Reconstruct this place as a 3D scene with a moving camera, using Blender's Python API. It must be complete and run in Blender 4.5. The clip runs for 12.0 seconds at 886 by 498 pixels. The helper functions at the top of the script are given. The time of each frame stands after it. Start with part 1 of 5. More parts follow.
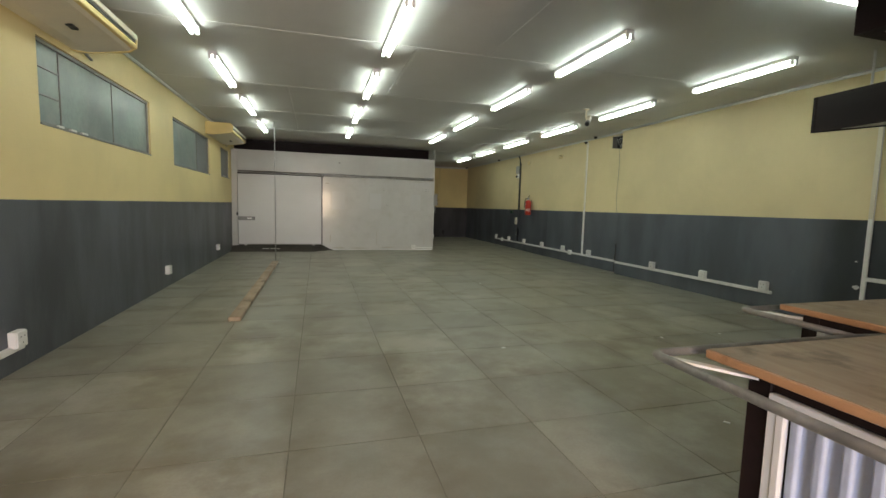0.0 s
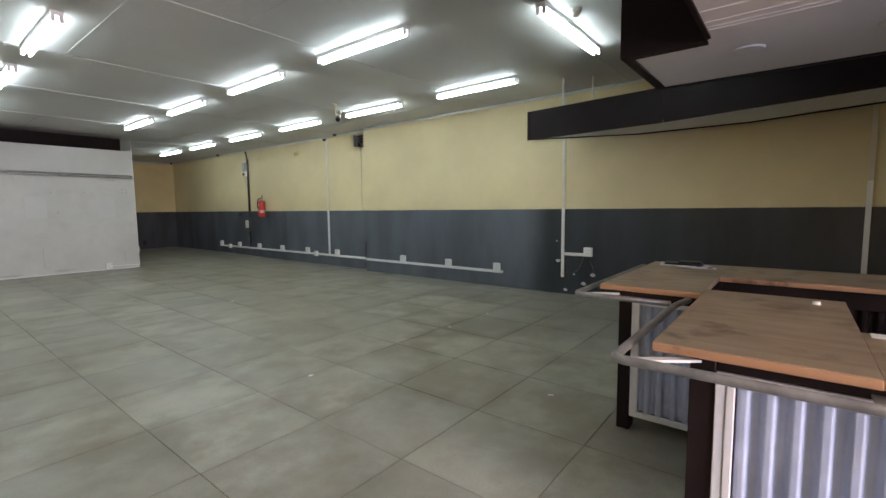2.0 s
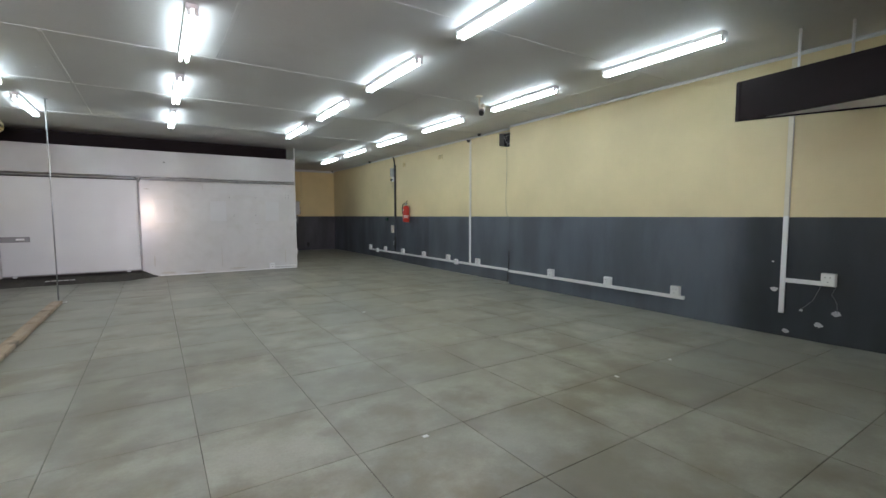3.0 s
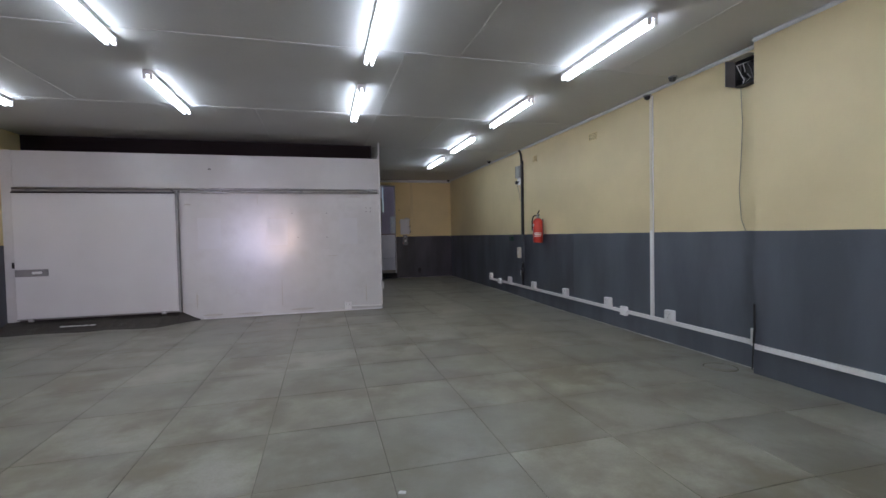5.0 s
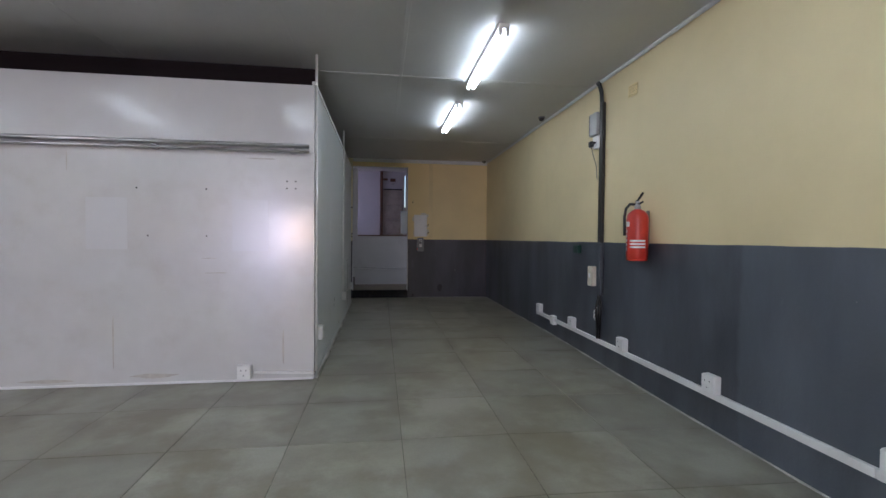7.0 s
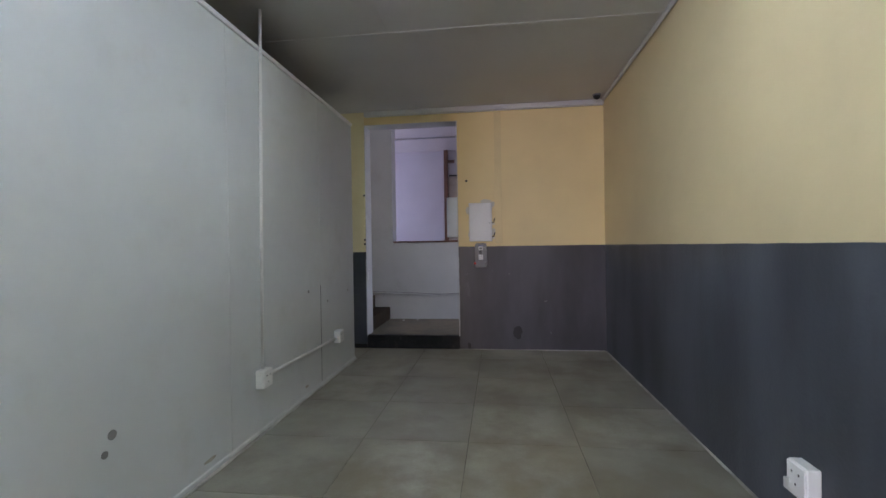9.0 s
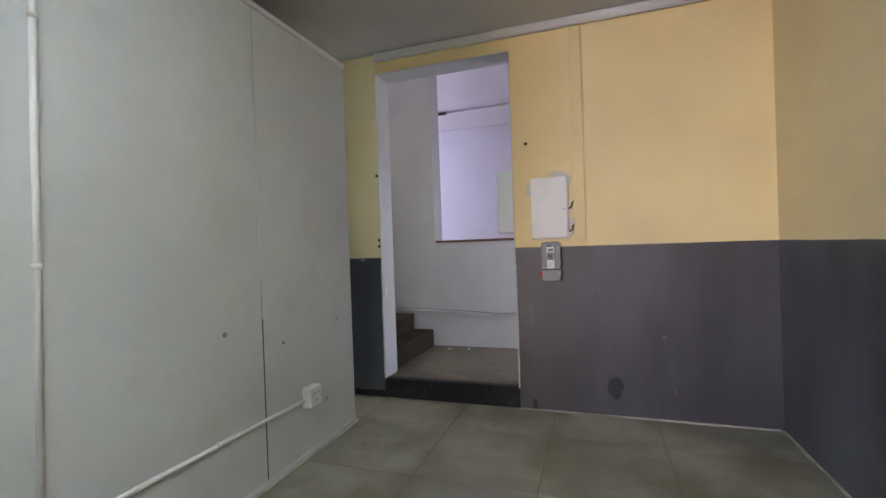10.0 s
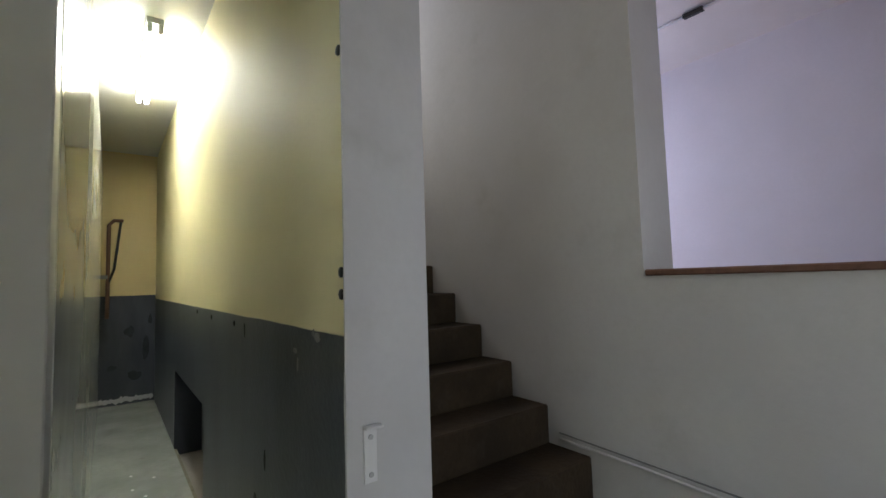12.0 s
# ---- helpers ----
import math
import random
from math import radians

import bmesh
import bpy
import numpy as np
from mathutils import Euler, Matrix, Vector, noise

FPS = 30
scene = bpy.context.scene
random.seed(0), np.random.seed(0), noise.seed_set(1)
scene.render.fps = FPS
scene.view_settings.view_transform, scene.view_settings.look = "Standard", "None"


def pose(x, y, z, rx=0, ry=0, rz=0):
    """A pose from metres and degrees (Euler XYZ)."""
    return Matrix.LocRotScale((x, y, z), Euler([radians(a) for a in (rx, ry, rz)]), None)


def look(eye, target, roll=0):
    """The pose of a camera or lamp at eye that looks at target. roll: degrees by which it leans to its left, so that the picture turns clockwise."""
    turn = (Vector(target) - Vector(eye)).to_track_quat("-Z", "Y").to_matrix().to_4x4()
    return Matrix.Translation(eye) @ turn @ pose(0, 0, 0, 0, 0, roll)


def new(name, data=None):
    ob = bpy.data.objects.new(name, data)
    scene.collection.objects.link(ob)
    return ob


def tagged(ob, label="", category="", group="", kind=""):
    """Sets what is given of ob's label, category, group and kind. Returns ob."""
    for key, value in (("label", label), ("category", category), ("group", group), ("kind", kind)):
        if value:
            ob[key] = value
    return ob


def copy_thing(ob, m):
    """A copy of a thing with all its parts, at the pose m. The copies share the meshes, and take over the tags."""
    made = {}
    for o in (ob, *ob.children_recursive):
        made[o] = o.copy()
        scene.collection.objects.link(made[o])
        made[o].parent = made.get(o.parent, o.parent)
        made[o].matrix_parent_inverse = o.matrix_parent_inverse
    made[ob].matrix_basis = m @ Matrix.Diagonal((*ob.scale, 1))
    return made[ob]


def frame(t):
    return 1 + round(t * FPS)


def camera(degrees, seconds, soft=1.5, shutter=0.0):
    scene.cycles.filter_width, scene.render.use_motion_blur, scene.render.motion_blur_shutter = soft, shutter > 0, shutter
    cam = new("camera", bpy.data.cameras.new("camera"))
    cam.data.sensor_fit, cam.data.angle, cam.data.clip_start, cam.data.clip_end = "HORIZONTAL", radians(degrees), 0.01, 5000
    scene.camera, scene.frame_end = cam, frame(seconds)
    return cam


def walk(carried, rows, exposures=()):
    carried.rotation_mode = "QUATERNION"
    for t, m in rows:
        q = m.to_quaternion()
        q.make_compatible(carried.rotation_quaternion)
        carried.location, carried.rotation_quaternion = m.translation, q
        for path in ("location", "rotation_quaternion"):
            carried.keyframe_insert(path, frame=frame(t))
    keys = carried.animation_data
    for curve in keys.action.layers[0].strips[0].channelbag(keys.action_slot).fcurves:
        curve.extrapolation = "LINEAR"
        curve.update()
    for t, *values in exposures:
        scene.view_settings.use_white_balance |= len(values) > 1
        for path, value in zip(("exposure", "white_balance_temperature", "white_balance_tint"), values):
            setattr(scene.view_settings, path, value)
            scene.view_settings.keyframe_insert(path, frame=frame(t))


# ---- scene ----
cam = camera(90.0, 12.0)
PATH = [
    (0, (0.181, 0.357, 1.199), (0.729, 2.271, 1.009), 1.5),
    (0.5, (-0.014, 0.749, 1.189), (1.08, 2.41, 0.981), 1.2),
    (1, (-0.165, 1.017, 1.185), (1.368, 2.28, 0.955), 0.4),
    (1.5, (-0.211, 1.044, 1.202), (1.465, 2.116, 0.994), -0.1),
    (2, (-0.113, 1.088, 1.203), (1.447, 2.327, 1.019), -0.6),
    (2.5, (0.155, 1.314, 1.19), (1.479, 2.804, 1.032), -0.6),
    (3, (0.549, 1.794, 1.195), (1.635, 3.466, 1.044), -0.1),
    (5, (2.356, 4.873, 1.192), (2.878, 6.803, 1.129), -1.2),
    (5.5, (2.833, 5.656, 1.202), (3.215, 7.618, 1.146), -0.7),
    (6, (3.208, 6.543, 1.193), (3.573, 8.508, 1.141), -0.1),
    (6.5, (3.506, 7.47, 1.206), (3.857, 9.438, 1.148), -0.3),
    (7, (3.827, 8.369, 1.198), (4.103, 10.349, 1.15), 0.5),
    (9, (4.798, 12.236, 1.182), (4.552, 14.221, 1.169), -0.9),
    (9.5, (4.962, 13.169, 1.174), (4.494, 15.114, 1.157), -1.8),
    (10, (4.903, 14.055, 1.207), (4.254, 15.946, 1.192), -2.0),
    (10.5, (4.738, 14.965, 1.207), (3.902, 16.782, 1.198), -2.0),
    (10.9, (4.562, 15.686, 1.183), (3.597, 17.438, 1.221), -2.1),
    (11.2, (4.401, 16.144, 1.205), (3.276, 17.794, 1.310), -1.8),
    (11.4, (4.314, 16.379, 1.229), (3.044, 17.918, 1.368), -1.5),
    (11.6, (4.235, 16.571, 1.235), (2.825, 17.982, 1.387), -1.4),
    (12, (4.191, 16.864, 1.247), (2.598, 18.065, 1.384), -1.7),
]
EXPOSURES = [(0, -0.13, 7450, -6), (0.5, -0.12, 6600, -4), (1.0, -0.1, 6150, 5), (1.5, 0.17, 6080, 3), (2.0, 0.27, 6450, 2), (2.5, 0.3, 6400, 1), (3.2, 0.29, 6100, 6), (5, -0.03, 6000, 14), (6.5, 0.19, 6050, 14), (7, 0.3, 5980, 12), (9, 1.22, 6000, 13), (9.5, 1.88, 6200, 13), (10.0, 1.96, 6250, 11), (10.5, 1.95, 6200, 10), (11, 2.08, 6250, 8), (11.5, 1.9, 6400, 5), (12, 1.42, 6650, 2)]
walk(cam, [(t, look(eye, target, roll)) for t, eye, target, roll in PATH], EXPOSURES)

# ---- world and large lights ----
world = bpy.data.worlds.new("sky")
scene.world = world
world.use_nodes = True
wn, wl = world.node_tree.nodes, world.node_tree.links
sky = wn.new("ShaderNodeTexSky")
sky.sky_type, sky.sun_disc, sky.sun_elevation, sky.sun_rotation = "NISHITA", False, radians(42), radians(150)
wl.new(sky.outputs["Color"], wn["Background"].inputs["Color"])
wn["Background"].inputs["Strength"].default_value = 0.12

sun = new("sun", bpy.data.lights.new("sun", "SUN"))
sun.data.energy, sun.data.angle, sun.data.color = 2.5, radians(0.6), (1.0, 0.95, 0.88)
sun.matrix_world = look((0, 0, 30), (9, 16, 12))


def opening_light(name, eye, target, width, height, watts, colour):
    """The sky's light in an opening of the building."""
    ob = new(name, bpy.data.lights.new(name, "AREA"))
    ob.data.shape, ob.data.size, ob.data.size_y = "RECTANGLE", width, height
    ob.data.energy, ob.data.color = watts, colour
    ob.matrix_world = look(eye, target)
    return ob


FRONT_WATTS, BACK_WATTS, STAIR_WATTS, TUBE = 215.0, 12.0, 3.4, 18.0
opening_light("shopfront_skylight", (-0.7, -3.28, 1.25), (-0.7, 0, 1.25), 1.8, 2.2, FRONT_WATTS, (0.72, 0.69, 1.0))
opening_light("shopfront_sunlit_street", (0.42, -3.28, 1.3), (0.42, 0, 1.3), 0.36, 0.9, 150.0, (1.0, 0.68, 0.48))
# fill lamp in an unseen, added opening, brightens the stair hall from the right
opening_light("stair_hall_fill_light", (5.36, 18.0, 1.25), (3.0, 18.0, 1.5), 0.75, 1.95, STAIR_WATTS, (0.88, 0.87, 1.0))
opening_light("back_window_skylight", (0.9, 19.8, 2.3), (4.0, 19.9, 0.9), 1.4, 0.8, BACK_WATTS, (0.5, 0.6, 1.0))
opening_light("back_window_sunlit_yard", (0.9, 19.8, 1.5), (4.0, 19.9, 2.9), 1.4, 0.8, BACK_WATTS * 0.42, (1.0, 0.7, 0.72))
# fill lamp at an unseen upper doorway, added to lift the left stair wall
opening_light("upper_stair_fill_light", (0.05, 18.0, 3.5), (4.0, 18.0, 2.4), 0.75, 1.8, 11.0, (0.95, 0.9, 1.0))

# ---- materials ----


def mix_rgb(nt, fac, a, b, blend="MIX"):
    n = nt.nodes.new("ShaderNodeMix")
    n.data_type, n.blend_type = "RGBA", blend
    for sock, v in ((n.inputs[0], fac), (n.inputs[6], a), (n.inputs[7], b)):
        if isinstance(v, bpy.types.NodeSocket):
            nt.links.new(v, sock)
        elif isinstance(v, (int, float)):
            sock.default_value = v
        else:
            sock.default_value = (*v, 1)
    return n.outputs[2]


def calc(nt, op, a, b=0.0, clamp=False):
    n = nt.nodes.new("ShaderNodeMath")
    n.operation, n.use_clamp = op, clamp
    for sock, v in ((n.inputs[0], a), (n.inputs[1], b)):
        if isinstance(v, bpy.types.NodeSocket):
            nt.links.new(v, sock)
        else:
            sock.default_value = v
    return n.outputs[0]


def ramp(nt, fac, lo, hi, out0=0.0, out1=1.0):
    n = nt.nodes.new("ShaderNodeMapRange")
    n.interpolation_type = "SMOOTHSTEP"
    n.clamp = True
    nt.links.new(fac, n.inputs[0])
    for i, v in enumerate((lo, hi, out0, out1)):
        n.inputs[i + 1].default_value = v
    return n.outputs[0]


def grain(nt, scale, detail=4.0, stretch=(1, 1, 1), rough=0.55):
    g = nt.nodes.new("ShaderNodeNewGeometry")
    m = nt.nodes.new("ShaderNodeMapping")
    m.inputs["Scale"].default_value = stretch
    nt.links.new(g.outputs["Position"], m.inputs["Vector"])
    n = nt.nodes.new("ShaderNodeTexNoise")
    n.inputs["Scale"].default_value, n.inputs["Detail"].default_value = scale, detail
    n.inputs["Roughness"].default_value = rough
    nt.links.new(m.outputs[0], n.inputs["Vector"])
    return n.outputs["Fac"]


def height_z(nt):
    g = nt.nodes.new("ShaderNodeNewGeometry")
    s = nt.nodes.new("ShaderNodeSeparateXYZ")
    nt.links.new(g.outputs["Position"], s.inputs[0])
    return s.outputs[2]


def begin(name, rough=0.5, metal=0.0, spec=0.5):
    m = bpy.data.materials.new(name)
    m.use_nodes = True
    nt = m.node_tree
    b = nt.nodes["Principled BSDF"]
    b.inputs["Roughness"].default_value, b.inputs["Metallic"].default_value = rough, metal
    b.inputs["Specular IOR Level"].default_value = spec
    return m, nt, b


def bump(nt, b, height, strength=0.2, distance=0.01):
    n = nt.nodes.new("ShaderNodeBump")
    n.inputs["Strength"].default_value, n.inputs["Distance"].default_value = strength, distance
    nt.links.new(height, n.inputs["Height"])
    nt.links.new(n.outputs[0], b.inputs["Normal"])


def surface(name, colour, rough=0.5, metal=0.0, vary=0.12, big=1.5, fine=40.0, relief=0.1, stretch=(1, 1, 1), stain=None, stain_at=0.62, spec=0.5):
    """A painted, plastered or moulded surface with variation at two scales."""
    m, nt, b = begin(name, rough, metal, spec)
    f1, f2 = grain(nt, big, 5, stretch), grain(nt, fine, 3, stretch)
    lo, hi = [c * (1 - vary) for c in colour], [min(1, c * (1 + vary)) for c in colour]
    col = mix_rgb(nt, ramp(nt, f1, 0.3, 0.7), lo, hi)
    col = mix_rgb(nt, ramp(nt, f2, 0.35, 0.75, 0.0, 0.35), col, lo)
    if stain:
        col = mix_rgb(nt, ramp(nt, grain(nt, big * 2.2, 5, stretch, 0.6), stain_at - 0.14, stain_at + 0.2, 0.0, 0.42), col, stain)
    nt.links.new(col, b.inputs["Base Color"])
    low, high = (max(0.29, rough - 0.08), min(1, rough + 0.08)) if rough > 0.28 else (rough * 0.85, min(0.25, rough * 1.15))
    nt.links.new(ramp(nt, f1, 0.3, 0.7, low, high), b.inputs["Roughness"])
    if relief:
        bump(nt, b, f2, relief)
    return m


def two_tone(name, dado, upper=(0.74, 0.6, 0.31), lower=(0.066, 0.073, 0.088), fresh=None, sheen=0.42):
    """Wall paint: cream yellow above a charcoal dado whose cut-in edge wavers a little."""
    m, nt, b = begin(name, 0.5)
    z = height_z(nt)
    edge = calc(nt, "ADD", z, calc(nt, "MULTIPLY", calc(nt, "SUBTRACT", grain(nt, 3.0, 6), 0.5), 0.012))
    k = ramp(nt, edge, dado - 0.002, dado + 0.002)
    cloud, fine, streak = grain(nt, 0.9, 6), grain(nt, 55, 3), grain(nt, 2.2, 6, (1, 1, 0.28))
    up = mix_rgb(nt, ramp(nt, cloud, 0.3, 0.7), [c * 0.93 for c in upper], [min(1, c * 1.05) for c in upper])
    up = mix_rgb(nt, ramp(nt, streak, 0.58, 0.8, 0, 0.16), up, (0.5, 0.42, 0.26))
    dn = mix_rgb(nt, ramp(nt, streak, 0.32, 0.68), [c * 0.72 for c in lower], [c * 1.45 for c in lower])
    dn = mix_rgb(nt, ramp(nt, grain(nt, 3.1, 8, (1, 1, 0.5), 0.7), 0.62, 0.74, 0, 0.3), dn, (0.17, 0.18, 0.19))
    dn = mix_rgb(nt, ramp(nt, grain(nt, 34, 2), 0.76, 0.8, 0, 0.5), dn, (0.3, 0.3, 0.3))
    if fresh:
        g = nt.nodes.new("ShaderNodeNewGeometry")
        sep = nt.nodes.new("ShaderNodeSeparateXYZ")
        nt.links.new(g.outputs["Position"], sep.inputs[0])
        y = calc(nt, "ADD", sep.outputs[1], calc(nt, "MULTIPLY", calc(nt, "SUBTRACT", grain(nt, 1.6, 4), 0.5), 0.25))
        coat = mix_rgb(nt, 0.3, dn, (0.15, 0.17, 0.2))
        # before fresh[0] the older coat is darkened further, painting in the bar's shade
        dn = mix_rgb(nt, ramp(nt, y, fresh[1] - 0.02, fresh[1] + 0.02), mix_rgb(nt, ramp(nt, y, fresh[0] - 0.5, fresh[0] + 0.06), mix_rgb(nt, 0.68, dn, (0.011, 0.014, 0.018)), coat), mix_rgb(nt, 0.1, dn, (0.05, 0.055, 0.066)))
    nt.links.new(mix_rgb(nt, k, dn, up), b.inputs["Base Color"])
    nt.links.new(mix_rgb(nt, k, (sheen, sheen, sheen), (0.55, 0.55, 0.55)), b.inputs["Roughness"])
    bump(nt, b, calc(nt, "ADD", fine, calc(nt, "MULTIPLY", cloud, 2.0)), 0.12)
    return m


def tile_material():
    """Cement-look porcelain: grey-green beige with clouds, drag marks and worn gloss; each tile has its own print."""
    m, nt, b = begin("cement_tile", 0.32)
    info = nt.nodes.new("ShaderNodeObjectInfo")
    g = nt.nodes.new("ShaderNodeNewGeometry")
    shift = nt.nodes.new("ShaderNodeCombineXYZ")
    nt.links.new(calc(nt, "MULTIPLY", info.outputs["Random"], 37.0), shift.inputs[0])
    nt.links.new(calc(nt, "MULTIPLY", info.outputs["Random"], 91.0), shift.inputs[1])
    add = nt.nodes.new("ShaderNodeVectorMath")
    nt.links.new(g.outputs["Position"], add.inputs[0])
    nt.links.new(shift.outputs[0], add.inputs[1])
    own = nt.nodes.new("ShaderNodeTexNoise")
    own.inputs["Scale"].default_value, own.inputs["Detail"].default_value, own.inputs["Roughness"].default_value = 2.6, 6, 0.6
    nt.links.new(add.outputs[0], own.inputs["Vector"])
    cloud, mid, fine = grain(nt, 1.5, 5, (1, 1, 1), 0.6), own.outputs["Fac"], grain(nt, 70, 3)
    col = mix_rgb(nt, ramp(nt, mid, 0.32, 0.68), (0.258, 0.243, 0.187), (0.41, 0.398, 0.335))
    col = mix_rgb(nt, ramp(nt, cloud, 0.44, 0.66, 0, 0.8), col, (0.178, 0.15, 0.098))
    col = mix_rgb(nt, ramp(nt, grain(nt, 0.5, 3, (1, 1, 1)), 0.46, 0.66, 0, 0.4), col, (0.2, 0.17, 0.12))
    col = mix_rgb(nt, ramp(nt, grain(nt, 2.1, 4, (1, 1, 1)), 0.55, 0.75, 0, 0.35), col, (0.42, 0.43, 0.4))
    col = mix_rgb(nt, ramp(nt, fine, 0.3, 0.8, 0, 0.18), col, (0.15, 0.145, 0.12))
    col = mix_rgb(nt, ramp(nt, info.outputs["Random"], 0, 1, 0.0, 0.42), col, (0.2, 0.195, 0.165))
    # trodden-in dirt along the joints, uneven from tile to tile
    local = nt.nodes.new("ShaderNodeTexCoord")
    sep = nt.nodes.new("ShaderNodeSeparateXYZ")
    nt.links.new(local.outputs["Object"], sep.inputs[0])
    rim = calc(nt, "MAXIMUM", calc(nt, "ABSOLUTE", sep.outputs[0]), calc(nt, "ABSOLUTE", sep.outputs[1]))
    dirt = calc(nt, "MULTIPLY", ramp(nt, rim, 0.17, 0.33), ramp(nt, grain(nt, 1.6, 3, (1, 1, 1), 0.45), 0.4, 0.74, 0, 0.62))
    col = mix_rgb(nt, dirt, col, (0.13, 0.112, 0.078))
    nt.links.new(col, b.inputs["Base Color"])
    nt.links.new(ramp(nt, mid, 0.3, 0.7, 0.3, 0.4), b.inputs["Roughness"])
    bump(nt, b, calc(nt, "ADD", calc(nt, "MULTIPLY", fine, 0.4), mid), 0.03)
    return m


def grout_material():
    """Joint filler, clean and tile-coloured in places, black with dirt in others."""
    m, nt, b = begin("grout", 0.9, spec=0.2)
    patch = ramp(nt, grain(nt, 0.55, 4, (1, 1, 1), 0.6), 0.36, 0.54)
    col = mix_rgb(nt, patch, (0.03, 0.027, 0.02), (0.2, 0.188, 0.148))
    nt.links.new(mix_rgb(nt, ramp(nt, grain(nt, 24, 3), 0.4, 0.7, 0, 0.5), col, (0.05, 0.045, 0.034)), b.inputs["Base Color"])
    return m


def wood(name, light, dark, rough=0.5, along=(1, 0.06, 1), scale=14.0):
    m, nt, b = begin(name, rough)
    f, g, w = grain(nt, scale, 6, along, 0.65), grain(nt, 2.3, 6), grain(nt, 4.2, 8, (1, 1, 1), 0.66)
    col = mix_rgb(nt, ramp(nt, f, 0.3, 0.7), dark, light)
    col = mix_rgb(nt, ramp(nt, g, 0.4, 0.7, 0, 0.4), col, [c * 0.7 for c in light])
    col = mix_rgb(nt, ramp(nt, w, 0.52, 0.68, 0, 0.72), col, [c * 0.28 for c in dark])
    nt.links.new(col, b.inputs["Base Color"])
    nt.links.new(ramp(nt, g, 0.3, 0.7, rough - 0.12, rough + 0.1), b.inputs["Roughness"])
    bump(nt, b, f, 0.12)
    return m


def glow(name, colour, strength):
    m, nt, b = begin(name, 0.4)
    b.inputs["Base Color"].default_value = (0.9, 0.9, 0.9, 1)
    b.inputs["Emission Color"].default_value, b.inputs["Emission Strength"].default_value = (*colour, 1), strength
    return m


PAINT = two_tone("wall_paint", 1.172)
# touched-up dado between the two y values; near-black by the bar includes painted shade
PAINT_RIGHT = two_tone("wall_paint_touched_up_bar_shade", 1.172, (0.68, 0.57, 0.335), fresh=(4.3, 10.75))
PAINT_END = two_tone("wall_paint_end", 1.172, (0.76, 0.61, 0.31), (0.047, 0.046, 0.052))
PAINT_LOW = two_tone("wall_paint_by_stairs", 1.127, (0.76, 0.68, 0.42), (0.056, 0.062, 0.078), sheen=0.33)
YELLOW = surface("yellow_paint", (0.74, 0.6, 0.31), 0.5, vary=0.06)
CEIL = surface("ceiling_board", (0.58, 0.575, 0.57), 0.6, vary=0.05, big=0.8, fine=30, relief=0.05, stain=(0.5, 0.48, 0.44), stain_at=0.66)
CORNICE = surface("cornice_plaster", (0.62, 0.62, 0.61), 0.55, vary=0.05)
TILE = tile_material()
GROUT = grout_material()
PANEL = surface("white_steel_panel", (0.6, 0.59, 0.58), 0.18, vary=0.05, big=1.6, fine=9, relief=0.022, stain=(0.47, 0.44, 0.4), stain_at=0.62)
FASCIA = surface("glossy_white_fascia", (0.58, 0.572, 0.565), 0.16, vary=0.035, big=1.6, fine=5, relief=0.012, stain=(0.55, 0.53, 0.49), stain_at=0.68)
DOORSKIN = surface("white_door_skin", (0.63, 0.62, 0.615), 0.3, vary=0.03, big=2.0, fine=8, relief=0.02)
SIDEPANEL = surface("grey_steel_panel", (0.59, 0.605, 0.605), 0.3, vary=0.05, big=1.3, fine=12, relief=0.03, stain=(0.42, 0.41, 0.36), stain_at=0.66)
BACKPANEL = surface("polished_steel_panel", (0.6, 0.62, 0.61), 0.13, vary=0.05, big=1.3, fine=6, relief=0.03, stain=(0.42, 0.41, 0.36), stain_at=0.66)
STEEL = surface("dull_steel", (0.46, 0.46, 0.46), 0.4, 0.9, vary=0.15, big=6)
GREYSTEEL = surface("grey_metal_edge", (0.24, 0.235, 0.23), 0.45, 0.5, vary=0.15, big=5)
GALV = surface("galvanised_sheet", (0.43, 0.48, 0.62), 0.45, 0.0, vary=0.12, big=5, fine=30, relief=0.05, stain=(0.3, 0.29, 0.27), stain_at=0.7)
PIPE = surface("worn_grey_pipe", (0.3, 0.295, 0.29), 0.42, 0.5, vary=0.25, big=9, fine=50, stain=(0.04, 0.035, 0.03), stain_at=0.66)
WHITE = surface("white_paint", (0.76, 0.755, 0.76), 0.45, vary=0.05, big=4)
# white paint with the stair hall's bluish daylight put into its colour
BLUELITWHITE = surface("blue_lit_white_paint", (0.68, 0.75, 0.84), 0.4, vary=0.04, big=4)
PLASTIC = surface("white_plastic", (0.78, 0.775, 0.76), 0.35, vary=0.03, big=6, relief=0)
OLDPLASTIC = surface("yellowed_plastic", (0.72, 0.56, 0.24), 0.4, vary=0.08, big=3, relief=0)
CREAM = surface("cream_plastic", (0.7, 0.64, 0.52), 0.4, vary=0.06, big=3, relief=0)
BLACK = surface("black_plastic", (0.015, 0.015, 0.015), 0.4, vary=0.2, relief=0)
GREYPLASTIC = surface("grey_plastic", (0.18, 0.18, 0.185), 0.4, vary=0.06, big=8, relief=0)
BROWN = surface("dark_brown_paint", (0.016, 0.009, 0.009), 0.5, vary=0.25, big=3, fine=30, spec=0.2)
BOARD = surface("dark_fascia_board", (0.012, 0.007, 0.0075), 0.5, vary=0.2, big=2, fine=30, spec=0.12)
TOP = wood("worktop_wood", (0.365, 0.285, 0.2), (0.25, 0.185, 0.125), 0.42)
EDGE = wood("worktop_edge", (0.5, 0.29, 0.165), (0.36, 0.19, 0.1), 0.45)
